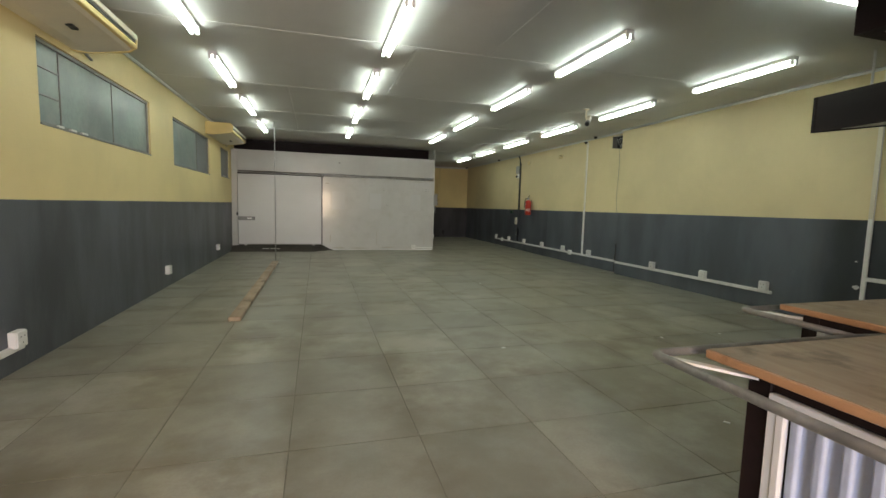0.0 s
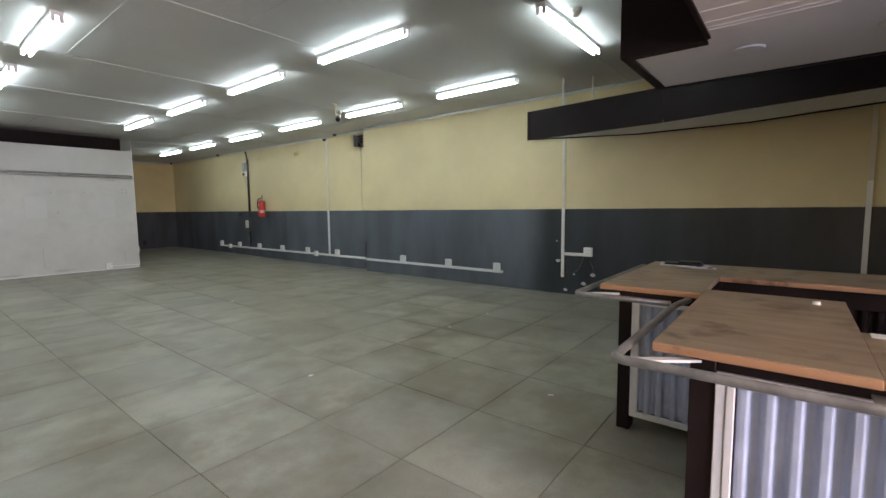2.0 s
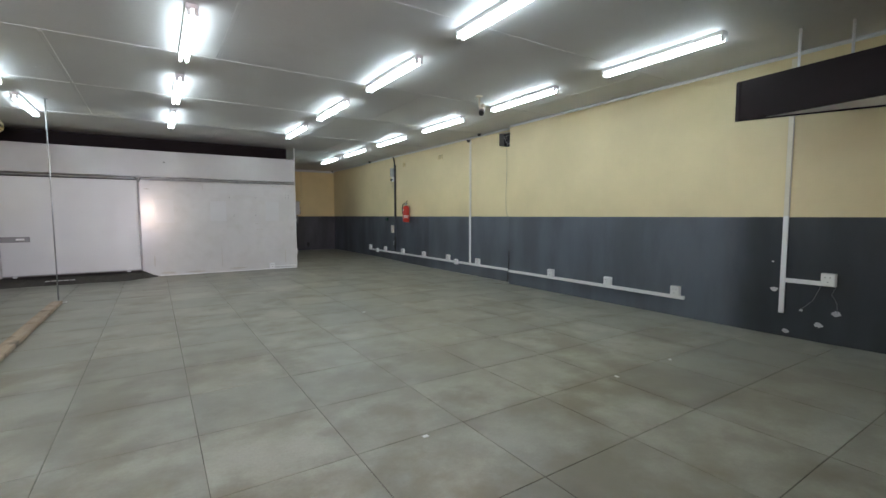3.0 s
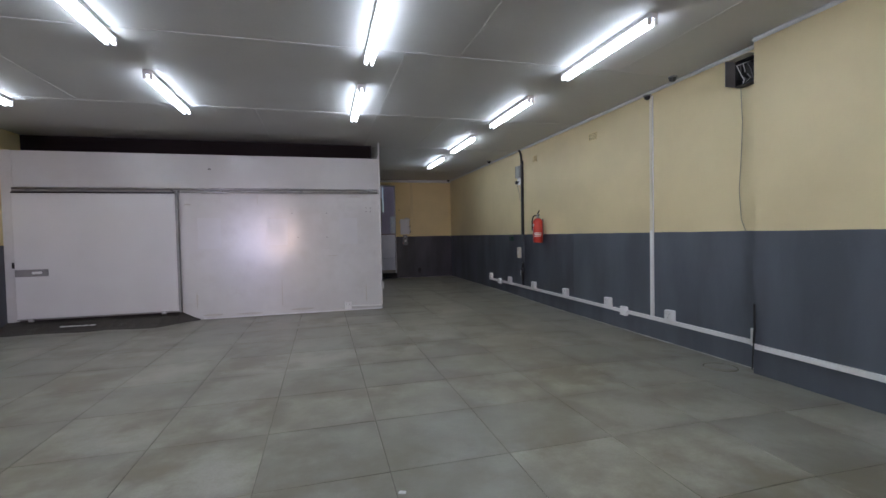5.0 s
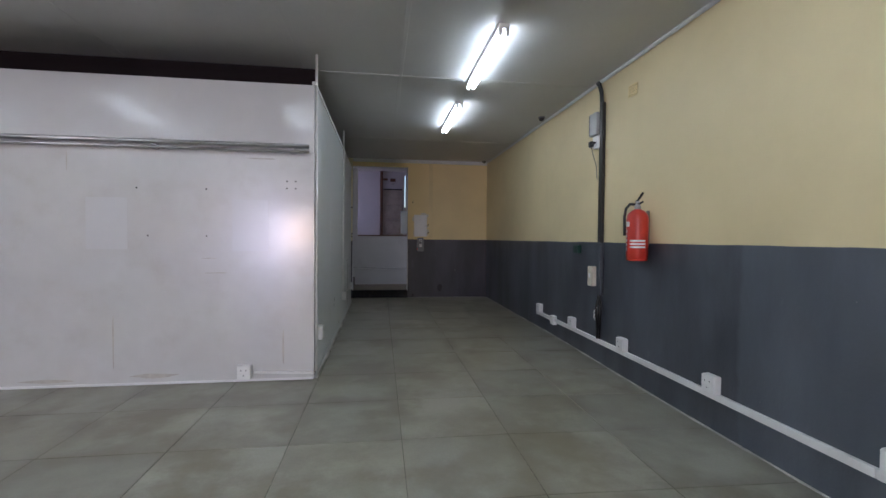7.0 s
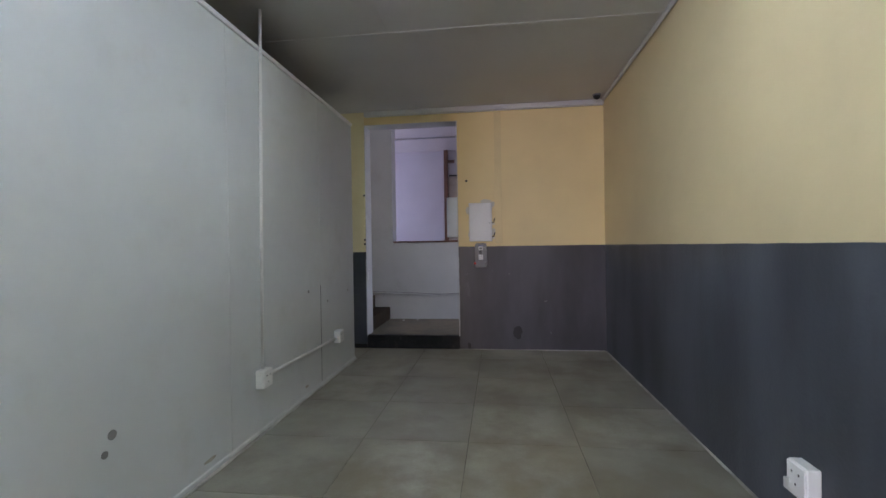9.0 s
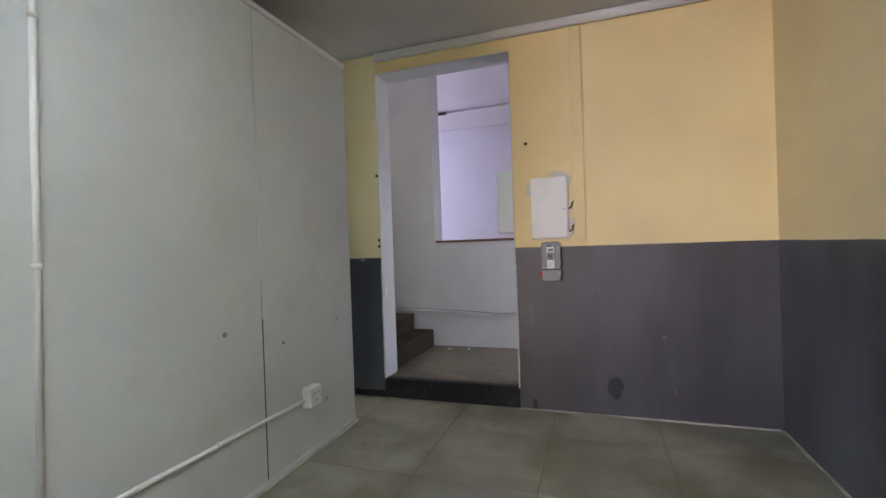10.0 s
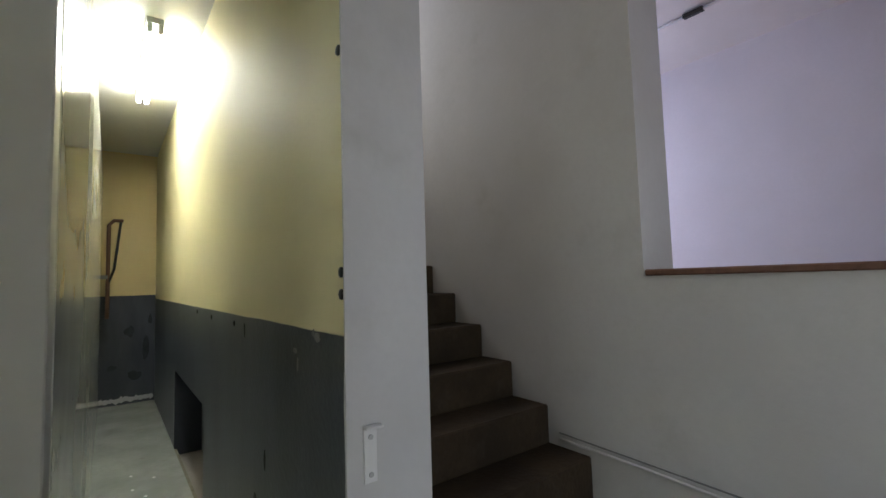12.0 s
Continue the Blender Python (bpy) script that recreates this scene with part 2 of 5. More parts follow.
BATTEN = wood("batten_wood", (0.48, 0.36, 0.25), (0.34, 0.235, 0.15), 0.5)
TIMBER = wood("red_brown_timber", (0.2, 0.1, 0.065), (0.12, 0.055, 0.035), 0.5, (1, 1, 0.06))
SOFFIT = surface("white_soffit_board", (0.66, 0.63, 0.62), 0.4, vary=0.05, big=2)
CONCRETE = surface("stained_concrete", (0.145, 0.12, 0.082), 0.75, vary=0.3, big=3.5, fine=45, relief=0.3, stain=(0.07, 0.058, 0.042), stain_at=0.56)
# brown step concrete, darkened against the landing's because the stairs lie in shade
STEPCONCRETE = surface("shaded_brown_concrete", (0.042, 0.029, 0.017), 0.8, vary=0.35, big=3.5, fine=45, relief=0.3, stain=(0.075, 0.058, 0.04), stain_at=0.64, spec=0.2)
DARKCONCRETE = surface("damp_dark_concrete", (0.06, 0.052, 0.044), 0.65, vary=0.35, big=5, fine=40, relief=0.5, stain=(0.2, 0.19, 0.17), stain_at=0.66)
HALL = surface("dirty_white_plaster", (0.58, 0.57, 0.575), 0.6, vary=0.06, big=1.4, fine=45, stain=(0.36, 0.345, 0.32), stain_at=0.66)
LIMEWASH = surface("back_room_plaster", (0.66, 0.625, 0.65), 0.7, vary=0.05, big=1.2, fine=40)
BLACKPAINT = surface("black_step_paint", (0.016, 0.016, 0.018), 0.5, vary=0.3, big=8, fine=60, relief=0.4, stain=(0.14, 0.13, 0.11), stain_at=0.66, spec=0.2)
PASSAGE = surface("glossy_grey_floor", (0.34, 0.36, 0.34), 0.14, vary=0.12, big=4, stain=(0.13, 0.085, 0.05), stain_at=0.68)
RED = surface("red_enamel", (0.52, 0.035, 0.02), 0.3, vary=0.1, big=8, relief=0)
DIRTYGLASS = surface("dirty_green_pane", (0.19, 0.235, 0.23), 0.3, vary=0.3, big=1.7, fine=20, relief=0.05, stain=(0.36, 0.34, 0.32), stain_at=0.6)
DARKGLASS = surface("dark_grey_pane", (0.15, 0.165, 0.175), 0.3, vary=0.25, big=3.0, fine=20, relief=0.05)
PALEBOARD = surface("unpainted_board", (0.5, 0.43, 0.37), 0.75, vary=0.14, big=4, fine=30, stain=(0.3, 0.23, 0.17), stain_at=0.58)
PAPER = surface("paper", (0.75, 0.75, 0.74), 0.7, vary=0.04, big=20, relief=0)
INK = surface("blue_print", (0.12, 0.17, 0.4), 0.6, vary=0.1, relief=0)
DEEPBLUE = surface("deep_blue_print", (0.015, 0.03, 0.2), 0.4, vary=0.1, relief=0)
ALARMGREY = surface("grey_alarm_case", (0.4, 0.395, 0.385), 0.4, vary=0.06, big=8)
SLEEVE = surface("brown_grey_sleeve", (0.02, 0.017, 0.015), 0.4, vary=0.3, big=5, fine=40)
DADOGREY = surface("charcoal_paint", (0.066, 0.073, 0.088), 0.42, vary=0.2, big=4, fine=40)
GREEN = surface("dark_green_plastic", (0.01, 0.05, 0.035), 0.45, vary=0.2, relief=0)
# passage fixture's own tube glow, made stronger only to brighten the passage
PASSAGETUBE = glow("passage_lit_tube", (1.0, 0.99, 0.95), TUBE * 1.6)
TUBELIGHT = glow("lit_tube", (0.85, 0.945, 1.0), TUBE)
ROAD = surface("outdoor_paving", (0.22, 0.2, 0.18), 0.85, vary=0.15, big=1.0)

# ---- mesh helpers ----


def bm_box(bm, x0, x1, y0, y1, z0, z1, bevel=0.0, mat=0, segments=1):
    vs = [bm.verts.new((x, y, z)) for z in (z0, z1) for y in (y0, y1) for x in (x0, x1)]
    fs = [bm.faces.new([vs[i] for i in f]) for f in ((0, 2, 3, 1), (4, 5, 7, 6), (0, 1, 5, 4), (2, 6, 7, 3), (0, 4, 6, 2), (1, 3, 7, 5))]
    for f in fs:
        f.material_index = mat
    if bevel:
        es = {e for f in fs for e in f.edges}
        bmesh.ops.bevel(bm, geom=list(es), offset=bevel, segments=segments, affect="EDGES", profile=0.5)
    return bm


def boxes(*specs, bevel=0.0):
    bm = bmesh.new()
    for s in specs:
        bm_box(bm, *s, bevel=bevel)
    return bm


def sweep(bm, pts, r, seg=10):
    """A round bar along a line of points."""
    pts = [Vector(p) for p in pts]
    rings, side = [], None
    for i, p in enumerate(pts):
        d = (pts[min(i + 1, len(pts) - 1)] - pts[max(i - 1, 0)]).normalized()
        if side is None:
            side = d.orthogonal().normalized()
        side = (side - d * side.dot(d)).normalized()
        up = d.cross(side)
        rings.append([bm.verts.new(p + (side * math.cos(a) + up * math.sin(a)) * r) for a in (2 * math.pi * k / seg for k in range(seg))])
    for a, b in zip(rings, rings[1:]):
        for k in range(seg):
            f = bm.faces.new((a[k], a[(k + 1) % seg], b[(k + 1) % seg], b[k]))
            f.smooth = True
    bm.faces.new(rings[0][::-1])
    bm.faces.new(rings[-1])
    return bm


def rod(p0, p1, r, seg=12):
    return sweep(bmesh.new(), (p0, p1), r, seg)


def lathe(profile, seg=20, axis="z"):
    """A turned shape from (radius, height) pairs."""
    bm = bmesh.new()
    rings = [[bm.verts.new((max(r, 1e-4) * math.cos(2 * math.pi * k / seg), max(r, 1e-4) * math.sin(2 * math.pi * k / seg), z)) for k in range(seg)] for r, z in profile]
    for a, b in zip(rings, rings[1:]):
        for k in range(seg):
            bm.faces.new((a[k], a[(k + 1) % seg], b[(k + 1) % seg], b[k])).smooth = True
    bm.faces.new(rings[0][::-1])
    bm.faces.new(rings[-1])
    return bm


def prism(outline, z0, z1):
    """An upright prism over a plan outline."""
    bm = bmesh.new()
    lo, hi = [bm.verts.new((x, y, z0)) for x, y in outline], [bm.verts.new((x, y, z1)) for x, y in outline]
    n = len(outline)
    for k in range(n):
        bm.faces.new((lo[k], lo[(k + 1) % n], hi[(k + 1) % n], hi[k]))
    bm.faces.new(lo[::-1])
    bm.faces.new(hi)
    bmesh.ops.recalc_face_normals(bm, faces=bm.faces)
    return bm


def corrugated(y0, y1, z0, z1, x, pitch=0.0619, amp=0.011):
    """A corrugated sheet in the plane x, ridges upright."""
    bm = bmesh.new()
    n = max(4, int(abs(y1 - y0) / pitch * 16))
    cols = []
    for i in range(n + 1):
        y = y0 + (y1 - y0) * i / n
        d = amp * max(-1, min(1, 1.9 * math.sin(2 * math.pi * (y - y0) / pitch)))
        cols.append([bm.verts.new((x + d + o, y, z)) for o in (0, 0.0015) for z in (z0, z1)])
    for a, b in zip(cols, cols[1:]):
        for q in ((a[0], a[1], b[1], b[0]), (a[2], b[2], b[3], a[3])):
            bm.faces.new(q).smooth = True
    return bm


def mesh_of(name, bm, *mats):
    me = bpy.data.meshes.new(name)
    bmesh.ops.recalc_face_normals(bm, faces=bm.faces)
    bm.to_mesh(me)
    bm.free()
    for m in mats:
        me.materials.append(m)
    return me


def part(name, bm, material, parent, label=""):
    ob = new(name, mesh_of(name, bm, material))
    ob.parent = parent
    return tagged(ob, label)


def thing(name, place, label, category, group=""):
    ob = new(name)
    ob.location, ob.empty_display_size = place, 0.1
    return tagged(ob, label, category, group)


def structure(name, bm, *mats, label=""):
    return tagged(new(name, mesh_of(name, bm, *mats)), label, "", "", "structure")


# ---- large structure: the hall ----
LEFT, NEAR, FAR, STEP = -1.81, 5.84, 5.968, 7.775
FRONT, END, CEILING = -3.3, 17.285, 2.76
COLD_X, COLD_Y, COLD_BACK, COLD_TOP = 3.27, 12.2, 16.79, 2.466
DOOR0, DOOR1, DOOR_TOP, REVEAL = 3.262, 4.352, 2.61, 17.505
LANDING = 0.145
BACK0, BACK1 = 18.502, 18.735
STAIR0, OPEN0, SILL = 3.24, 3.293, 1.262
BACKROOM = 20.8

structure("ground", boxes((-60, 70, -60, 80, -0.4, -0.06)), ROAD, label="grey outdoor paving round the building")


def eased(u):
    u = max(0.0, min(1.0, u))
    return u * u * (3 - 2 * u)


def fall(x, y):
    """The floor's slight fall towards the drain at the foot of the right wall."""
    return -0.034 * max(0.0, (x - 4.605) / (FAR - 4.605)) * eased((14.0 - y) / 3.0) * eased((y - 1.5) / 2.5)


bm = bmesh.new()
gx, gy = [LEFT - 0.1, 4.605, FAR + 0.1], [FRONT - 0.1 + (END + 0.12 - FRONT) * k / 60 for k in range(61)]
grid = [[bm.verts.new((x, y, fall(x, y) - 0.0032)) for y in gy] for x in gx]
for i in range(2):
    for j in range(60):
        bm.faces.new((grid[i][j], grid[i + 1][j], grid[i + 1][j + 1], grid[i][j + 1]))
edge_ = bmesh.ops.extrude_face_region(bm, geom=bm.faces[:])
for v in edge_["geom"]:
    if isinstance(v, bmesh.types.BMVert):
        v.co.z = -0.058
floor = structure("floor", bm, GROUT, label="large cement-look grey floor tiles with dark joints")

# ceiling boards with cover strips over the joints
bm = boxes((LEFT - 0.2, FAR + 0.2, FRONT - 0.2, REVEAL, CEILING, CEILING + 0.08))
for y in (-1.2, 0.85, 2.8, 4.83, 6.86, 8.67, 10.66, 12.7, 15.45):
    bm_box(bm, LEFT, FAR, y - 0.02, y + 0.02, CEILING - 0.005, CEILING, 0.002)
for x, y0, y1 in ((3.1, 8.7, 12.65), (3.58, 6.9, 8.63), (1.15, 4.88, 6.8), (-0.2, 6.9, 10.6), (1.9, 2.85, 4.8), (4.0, 10.7, 15.4), (5.2, 4.88, 8.6), (1.6, 10.7, 12.6)):
    bm_box(bm, x - 0.018, x + 0.018, y0, y1, CEILING - 0.004, CEILING, 0.002)
structure("ceiling", bm, CEIL, label="white ceiling boards with cover strips")

# left wall with three high window openings
WINDOWS = ((4.45, 6.77, 1.74, 2.39), (7.7, 9.95, 1.7, 2.39), (11.0, 11.95, 1.73, 2.36))
bm = bmesh.new()
edge = FRONT - 0.2
for y0, y1, z0, z1 in WINDOWS:
    bm_box(bm, LEFT - 0.24, LEFT, edge, y0, -0.05, CEILING)
    bm_box(bm, LEFT - 0.24, LEFT, y0, y1, -0.05, z0)
    bm_box(bm, LEFT - 0.24, LEFT, y0, y1, z1, CEILING)
    edge = y1
bm_box(bm, LEFT - 0.24, LEFT, edge, REVEAL, -0.05, CEILING)
structure("wall_left", bm, PAINT, label="yellow wall with charcoal dado and high windows")

bm = boxes((NEAR, FAR + 0.24, -0.25, STEP, -0.05, CEILING), (FAR, FAR + 0.24, STEP, REVEAL, -0.05, CEILING),
           (NEAR - 0.1, FAR + 0.24, FRONT - 0.2, -0.25, -0.05, CEILING))
structure("wall_right", bm, PAINT_RIGHT, label="long yellow wall with charcoal dado, stepped back at one place")

# wall behind the start of the walk, with the open shopfront
bm = boxes((LEFT, -1.7, FRONT - 0.22, FRONT, -0.05, CEILING), (0.7, NEAR - 0.1, FRONT - 0.22, FRONT, -0.05, CEILING), (-1.7, 0.7, FRONT - 0.22, FRONT, 2.42, CEILING))
structure("wall_front", bm, PAINT, label="yellow wall with the shopfront opening")

# unseen added partition, blocks the shopfront light from the wall beside the bar
structure("wall_light_blocker", boxes((1.36, NEAR - 0.1, -1.42, -1.3, -0.05, CEILING)), PAINT, label="unseen added wall keeping shopfront light off the right wall")

# end wall: passage stretch, lintel over the doorway, stretch with the meter
structure("wall_end_passage", boxes((LEFT, 0.1, END, REVEAL, -0.05, CEILING), (0.1, 1.42, END, REVEAL, 0.6, CEILING), (1.42, DOOR0, END, REVEAL, -0.05, CEILING),
          (0.1, 1.42, END + 0.19, REVEAL, -0.05, 0.6)), PAINT_LOW, label="yellow and charcoal wall of the narrow passage")
structure("wall_end", boxes((DOOR0, DOOR1, END, REVEAL, DOOR_TOP, CEILING), (DOOR1, FAR, END, REVEAL, -0.05, CEILING)), PAINT_END,
          label="orange-yellow wall with charcoal dado round the stair doorway")

# cornice along the right and end walls
bm = boxes((NEAR - 0.03, NEAR, -0.25, STEP, CEILING - 0.036, CEILING), (FAR - 0.03, FAR, STEP, END - 0.045, CEILING - 0.036, CEILING),
           (COLD_X, FAR, END - 0.045, END, CEILING - 0.065, CEILING), (LEFT, LEFT + 0.04, FRONT, 12.1, CEILING - 0.036, CEILING), bevel=0.012)
structure("cornice", bm, CORNICE, label="white plaster cornice")
# added dark boards: their colour paints the deep shade above the cold room
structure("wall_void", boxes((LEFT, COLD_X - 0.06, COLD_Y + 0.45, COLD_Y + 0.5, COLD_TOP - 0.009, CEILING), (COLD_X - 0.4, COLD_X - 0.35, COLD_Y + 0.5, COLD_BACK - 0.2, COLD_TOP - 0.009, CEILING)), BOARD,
          label="dark boards standing in for the unlit void over the cold room")
structure("passage_floor", boxes((LEFT, 3.0, COLD_BACK, END, -0.006, 0.004)), PASSAGE, label="glossy grey wet-looking passage floor")

# doorway: linings and threshold
bm = boxes((DOOR0, DOOR0 + 0.006, END - 0.003, REVEAL, LANDING, DOOR_TOP), (DOOR1 - 0.006, DOOR1, END - 0.003, REVEAL, LANDING, DOOR_TOP),
           (DOOR0 + 0.006, DOOR1 - 0.006, END + 0.004, REVEAL, DOOR_TOP - 0.006, DOOR_TOP))
for side, x in ((-1, DOOR0), (1, DOOR1)):
    for k in range(26):
        z = 0.15 + 0.9 * k / 26
        w = 0.003 + 0.007 * abs(noise.noise((x, 0, z * 9)))
        bm_box(bm, min(x, x + side * w), max(x, x + side * w), END - 0.003, END, z, z + 0.9 / 26)
structure("door_lining", bm, HALL, label="white painted doorway reveal with ragged paint edge")
bm = boxes((DOOR0, DOOR1, END - 0.004, END + 0.06, -0.005, LANDING + 0.008), bevel=0.008)
structure("threshold", bm, BLACKPAINT, label="chipped black-painted step face")
bm = boxes((2.75, DOOR0, END - 0.012, END, 0, 0.05), bevel=0.004)
structure("baseboard", bm, BLACKPAINT, label="black skirting beside the doorway")

# ---- large structure: stair hall and the room behind it ----
structure("landing", boxes((STAIR0, 5.4, END + 0.06, BACK0, -0.05, LANDING), (DOOR0 + 0.0, DOOR1, END + 0.061, END + 0.07, LANDING, LANDING + 0.004), bevel=0.004), CONCRETE,
          label="bare stained concrete landing")
bm = boxes((0, OPEN0, BACK0, BACK1, -0.05, 5.2), (OPEN0, 5.1, BACK0, BACK1, -0.05, SILL - 0.024), (OPEN0, 5.1, BACK0, BACK1, 3.3, 5.2), (5.1, 5.4, BACK0, BACK1, -0.05, 5.2))
structure("wall_stair", bm, HALL, label="dirty white plaster wall beside the stairs")
# both end openings are unseen, added for the two stair fill lamps
structure("wall_stair_ends", boxes((-0.2, 0, REVEAL, 17.6, -0.05, 5.2), (-0.2, 0, 18.4, BACK1, -0.05, 5.2), (-0.2, 0, 17.6, 18.4, -0.05, 2.52), (-0.2, 0, 17.6, 18.4, 4.55, 5.2), (5.4, 5.6, REVEAL, 17.62, -0.05, 5.2), (5.4, 5.6, 18.4, BACK1, -0.05, 5.2), (5.4, 5.6, 17.62, 18.4, -0.05, 0.2), (5.4, 5.6, 17.62, 18.4, 2.25, 5.2), (0, 5.4, END, REVEAL, CEILING + 0.08, 5.2)), HALL, label="white plaster end walls")
structure("stair_ceiling", boxes((-0.2, 5.6, END, BACK1, 5.2, 5.3)), CEIL, label="white ceiling over the stairs")
BR = BACKROOM
structure("wall_back_room", boxes((0.8, 4.46, BR, BR + 0.2, -0.05, 3.8), (4.46, 4.5, BR, BR + 0.2, -0.05, 2.05), (4.46, 4.5, BR, BR + 0.2, 2.95, 3.8), (4.5, 6.4, BR, BR + 0.2, -0.05, 3.8),
          (6.2, 6.4, BACK1, BR, -0.05, 3.8),
          (0.6, 0.8, BACK1, 19.05, -0.05, 5.0), (0.6, 0.8, 20.55, BR, -0.05, 5.0), (0.6, 0.8, 19.05, 20.55, -0.05, 1.05), (0.6, 0.8, 19.05, 20.55, 2.75, 5.0),
          (5.6, 6.2, BACK0, BACK1, -0.05, 3.8)), LIMEWASH, label="pale plaster walls of the room behind")
bm = boxes((0.6, 6.4, BACK1, BR + 0.2, 0, 0.09))
bm_box(bm, 0.8, 6.2, 20.27, 20.31, -0.01, 0, 0.002)
for v in bm.verts:
    v.co.z += 3.03 + (BR - v.co.y) * 0.26
structure("back_room_ceiling", bm, SOFFIT, label="pale sloping ceiling boards of the room behind")
structure("back_room_floor", boxes((0.6, 6.4, BACK1, BR + 0.2, -0.05, 0.05)), CONCRETE, label="concrete floor of the room behind")
structure("window_sill", boxes((OPEN0 + 0.008, 5.1, BACK0 - 0.012, BACK1, SILL - 0.024, SILL), bevel=0.005), TIMBER, label="red-brown timber sill of the stair opening")

EDGING = surface("pale_wall_grout", (0.55, 0.535, 0.5), 0.8, vary=0.35, big=3, fine=30, stain=(0.1, 0.09, 0.075), stain_at=0.56)


def edging(axis, plane, side, a, b):
    """A thin uneven line of grout where floor and wall meet."""
    bm = bmesh.new()
    n = int((b - a) / 0.06)
    for k in range(n):
        u0, u1 = a + (b - a) * k / n, a + (b - a) * (k + 1) / n
        w = 0.014 + 0.014 * noise.noise((u0 * 5, plane, side))
        lo, hi = sorted((plane, plane + side * w))
        span = (lo, hi, u0, u1) if axis == "x" else (u0, u1, lo, hi)
        z0 = fall(plane, (u0 + u1) / 2) if axis == "x" else 0.0
        bm_box(bm, *span, z0 - 0.004, z0 + 0.004 + 0.003 * abs(noise.noise((u0 * 9, 1, plane))))
    return bm


for axis, plane, side, a, b in (("x", FAR, -1, STEP, END - 0.02), ("y", END, -1, DOOR1, FAR - 0.02), ("x", COLD_X + 0.014, 1, COLD_Y + 0.02, COLD_BACK)):
    structure("trim", edging(axis, plane, side, a, b), EDGING, label="uneven pale grout line at the wall foot")

# ---- stairs ----
stairs = thing("staircase", (STAIR0, 18.0, LANDING), "worn bare concrete stairs rising beside a white wall", "stairs")
for k in range(14):
    x1, x0 = -0.222 * k, -0.222 * (k + 1)
    bm = bm_box(bmesh.new(), x0 - (0.0 if k == 13 else 0.012), x1, REVEAL - 18.0, BACK0 - 18.0, -0.1 if k < 3 else 0.17 * (k - 1), 0.17 * (k + 1), 0.007)
    part("step", bm, STEPCONCRETE, stairs)

# ---- hall lights ----


def tube_light(lit):
    """A four-foot batten with two bare lit tubes under the ceiling; its origin is at the ceiling."""
    ob = thing("fluorescent_batten", (0, 0, 0), "lit white twin fluorescent tubes on a bare metal batten", "ceiling light", "ceiling tubes")
    part("batten", boxes((-0.042, 0.042, -0.61, 0.61, -0.036, 0), bevel=0.004), WHITE, ob)
    for side in (-0.026, 0.026):
        part("tube", rod((side, -0.585, -0.066), (side, 0.585, -0.066), 0.0145, 12), lit, ob, "glowing cool white tube")
        for s in (-1, 1):
            part("lampholder", boxes((side - 0.014, side + 0.014, s * 0.598 - 0.013, s * 0.598 + 0.013, -0.088, -0.036), bevel=0.005), PLASTIC, ob)
    return ob


tube_light(PASSAGETUBE).matrix_basis = pose(0.73, 17.045, CEILING, 0, 0, 90)
first = tube_light(TUBELIGHT)
spots = [(x, y, 0) for x in (-0.87, 0.85, 2.785, 4.695) for y in (4.36, 6.26, 8.2, 10.14)] + [(4.7, 12.13, 0), (4.7, 13.97, 0), (3.74, 2.69, 90)]
first.matrix_basis = pose(spots[0][0], spots[0][1], CEILING)
for x, y, turn in spots[1:]:
    copy_thing(first, pose(x, y, CEILING, 0, 0, turn))

# ---- windows of the left wall ----
for i, (y0, y1, z0, z1) in enumerate(WINDOWS):
    win = tagged(thing("window_%d" % (i + 1), (LEFT - 0.04, (y0 + y1) / 2, z0), "high steel window with dirty greenish obscured panes", "window"), kind="structure")
    w, h = (y1 - y0) / 2, z1 - z0
    part("window_frame", boxes((-0.02, 0.02, -w, w, 0, 0.03), (-0.02, 0.02, -w, w, h - 0.03, h), (-0.02, 0.02, -w, -w + 0.03, 0.03, h - 0.03), (-0.02, 0.02, w - 0.03, w, 0.03, h - 0.03), bevel=0.004), GREYSTEEL, win)
    cuts = ((0.03, 0.36, 1.34), (0.03, 1.42), (0.03,))[i]
    ends = cuts[1:] + (2 * w - 0.03,)
    for c, (a, b) in enumerate(zip(cuts, ends)):
        dusty = i == 0 or (i == 1 and c == 0)
        rows = (0.03, h * 0.36, h * 0.68, h - 0.03) if i == 0 and c == 0 else (0.03, h - 0.03)
        for z_a, z_b in zip(rows, rows[1:]):
            part("pane", boxes((-0.004, 0.004, a - w + 0.004, b - w - 0.004, z_a + 0.003, z_b - 0.003)), DIRTYGLASS if dusty else DARKGLASS, win)
            if z_a > 0.03:
                part("glazing_bar", boxes((-0.011, 0.011, a - w, b - w - 0.009, z_a - 0.006, z_a + 0.006), bevel=0.002), GREYSTEEL, win)
        if c:
            part("glazing_bar", boxes((-0.012, 0.012, a - w - 0.007, a - w + 0.007, 0.03, h - 0.03), bevel=0.002), GREYSTEEL, win)
    part("window_sill", boxes((0.021, 0.046, -w + 0.002, w - 0.002, -0.002, 0.012), bevel=0.003), GREYSTEEL, win, "dusty grey sill")
    part("board", boxes((-0.18, -0.16, -w, w, 0, h)), GREYSTEEL, win)
    if i != 1:
        for k in range(3):
            part("paint_chip", boxes((0.024, 0.044, -w + 0.25 + 0.16 * k * w, -w + 0.33 + 0.17 * k * w, 0.013, 0.03), bevel=0.003), PAPER, win)

# shopfront frame behind the start
front = tagged(thing("window_4", (-0.5, FRONT - 0.1, 0), "open glazed shopfront in a white metal frame", "window"), kind="structure")
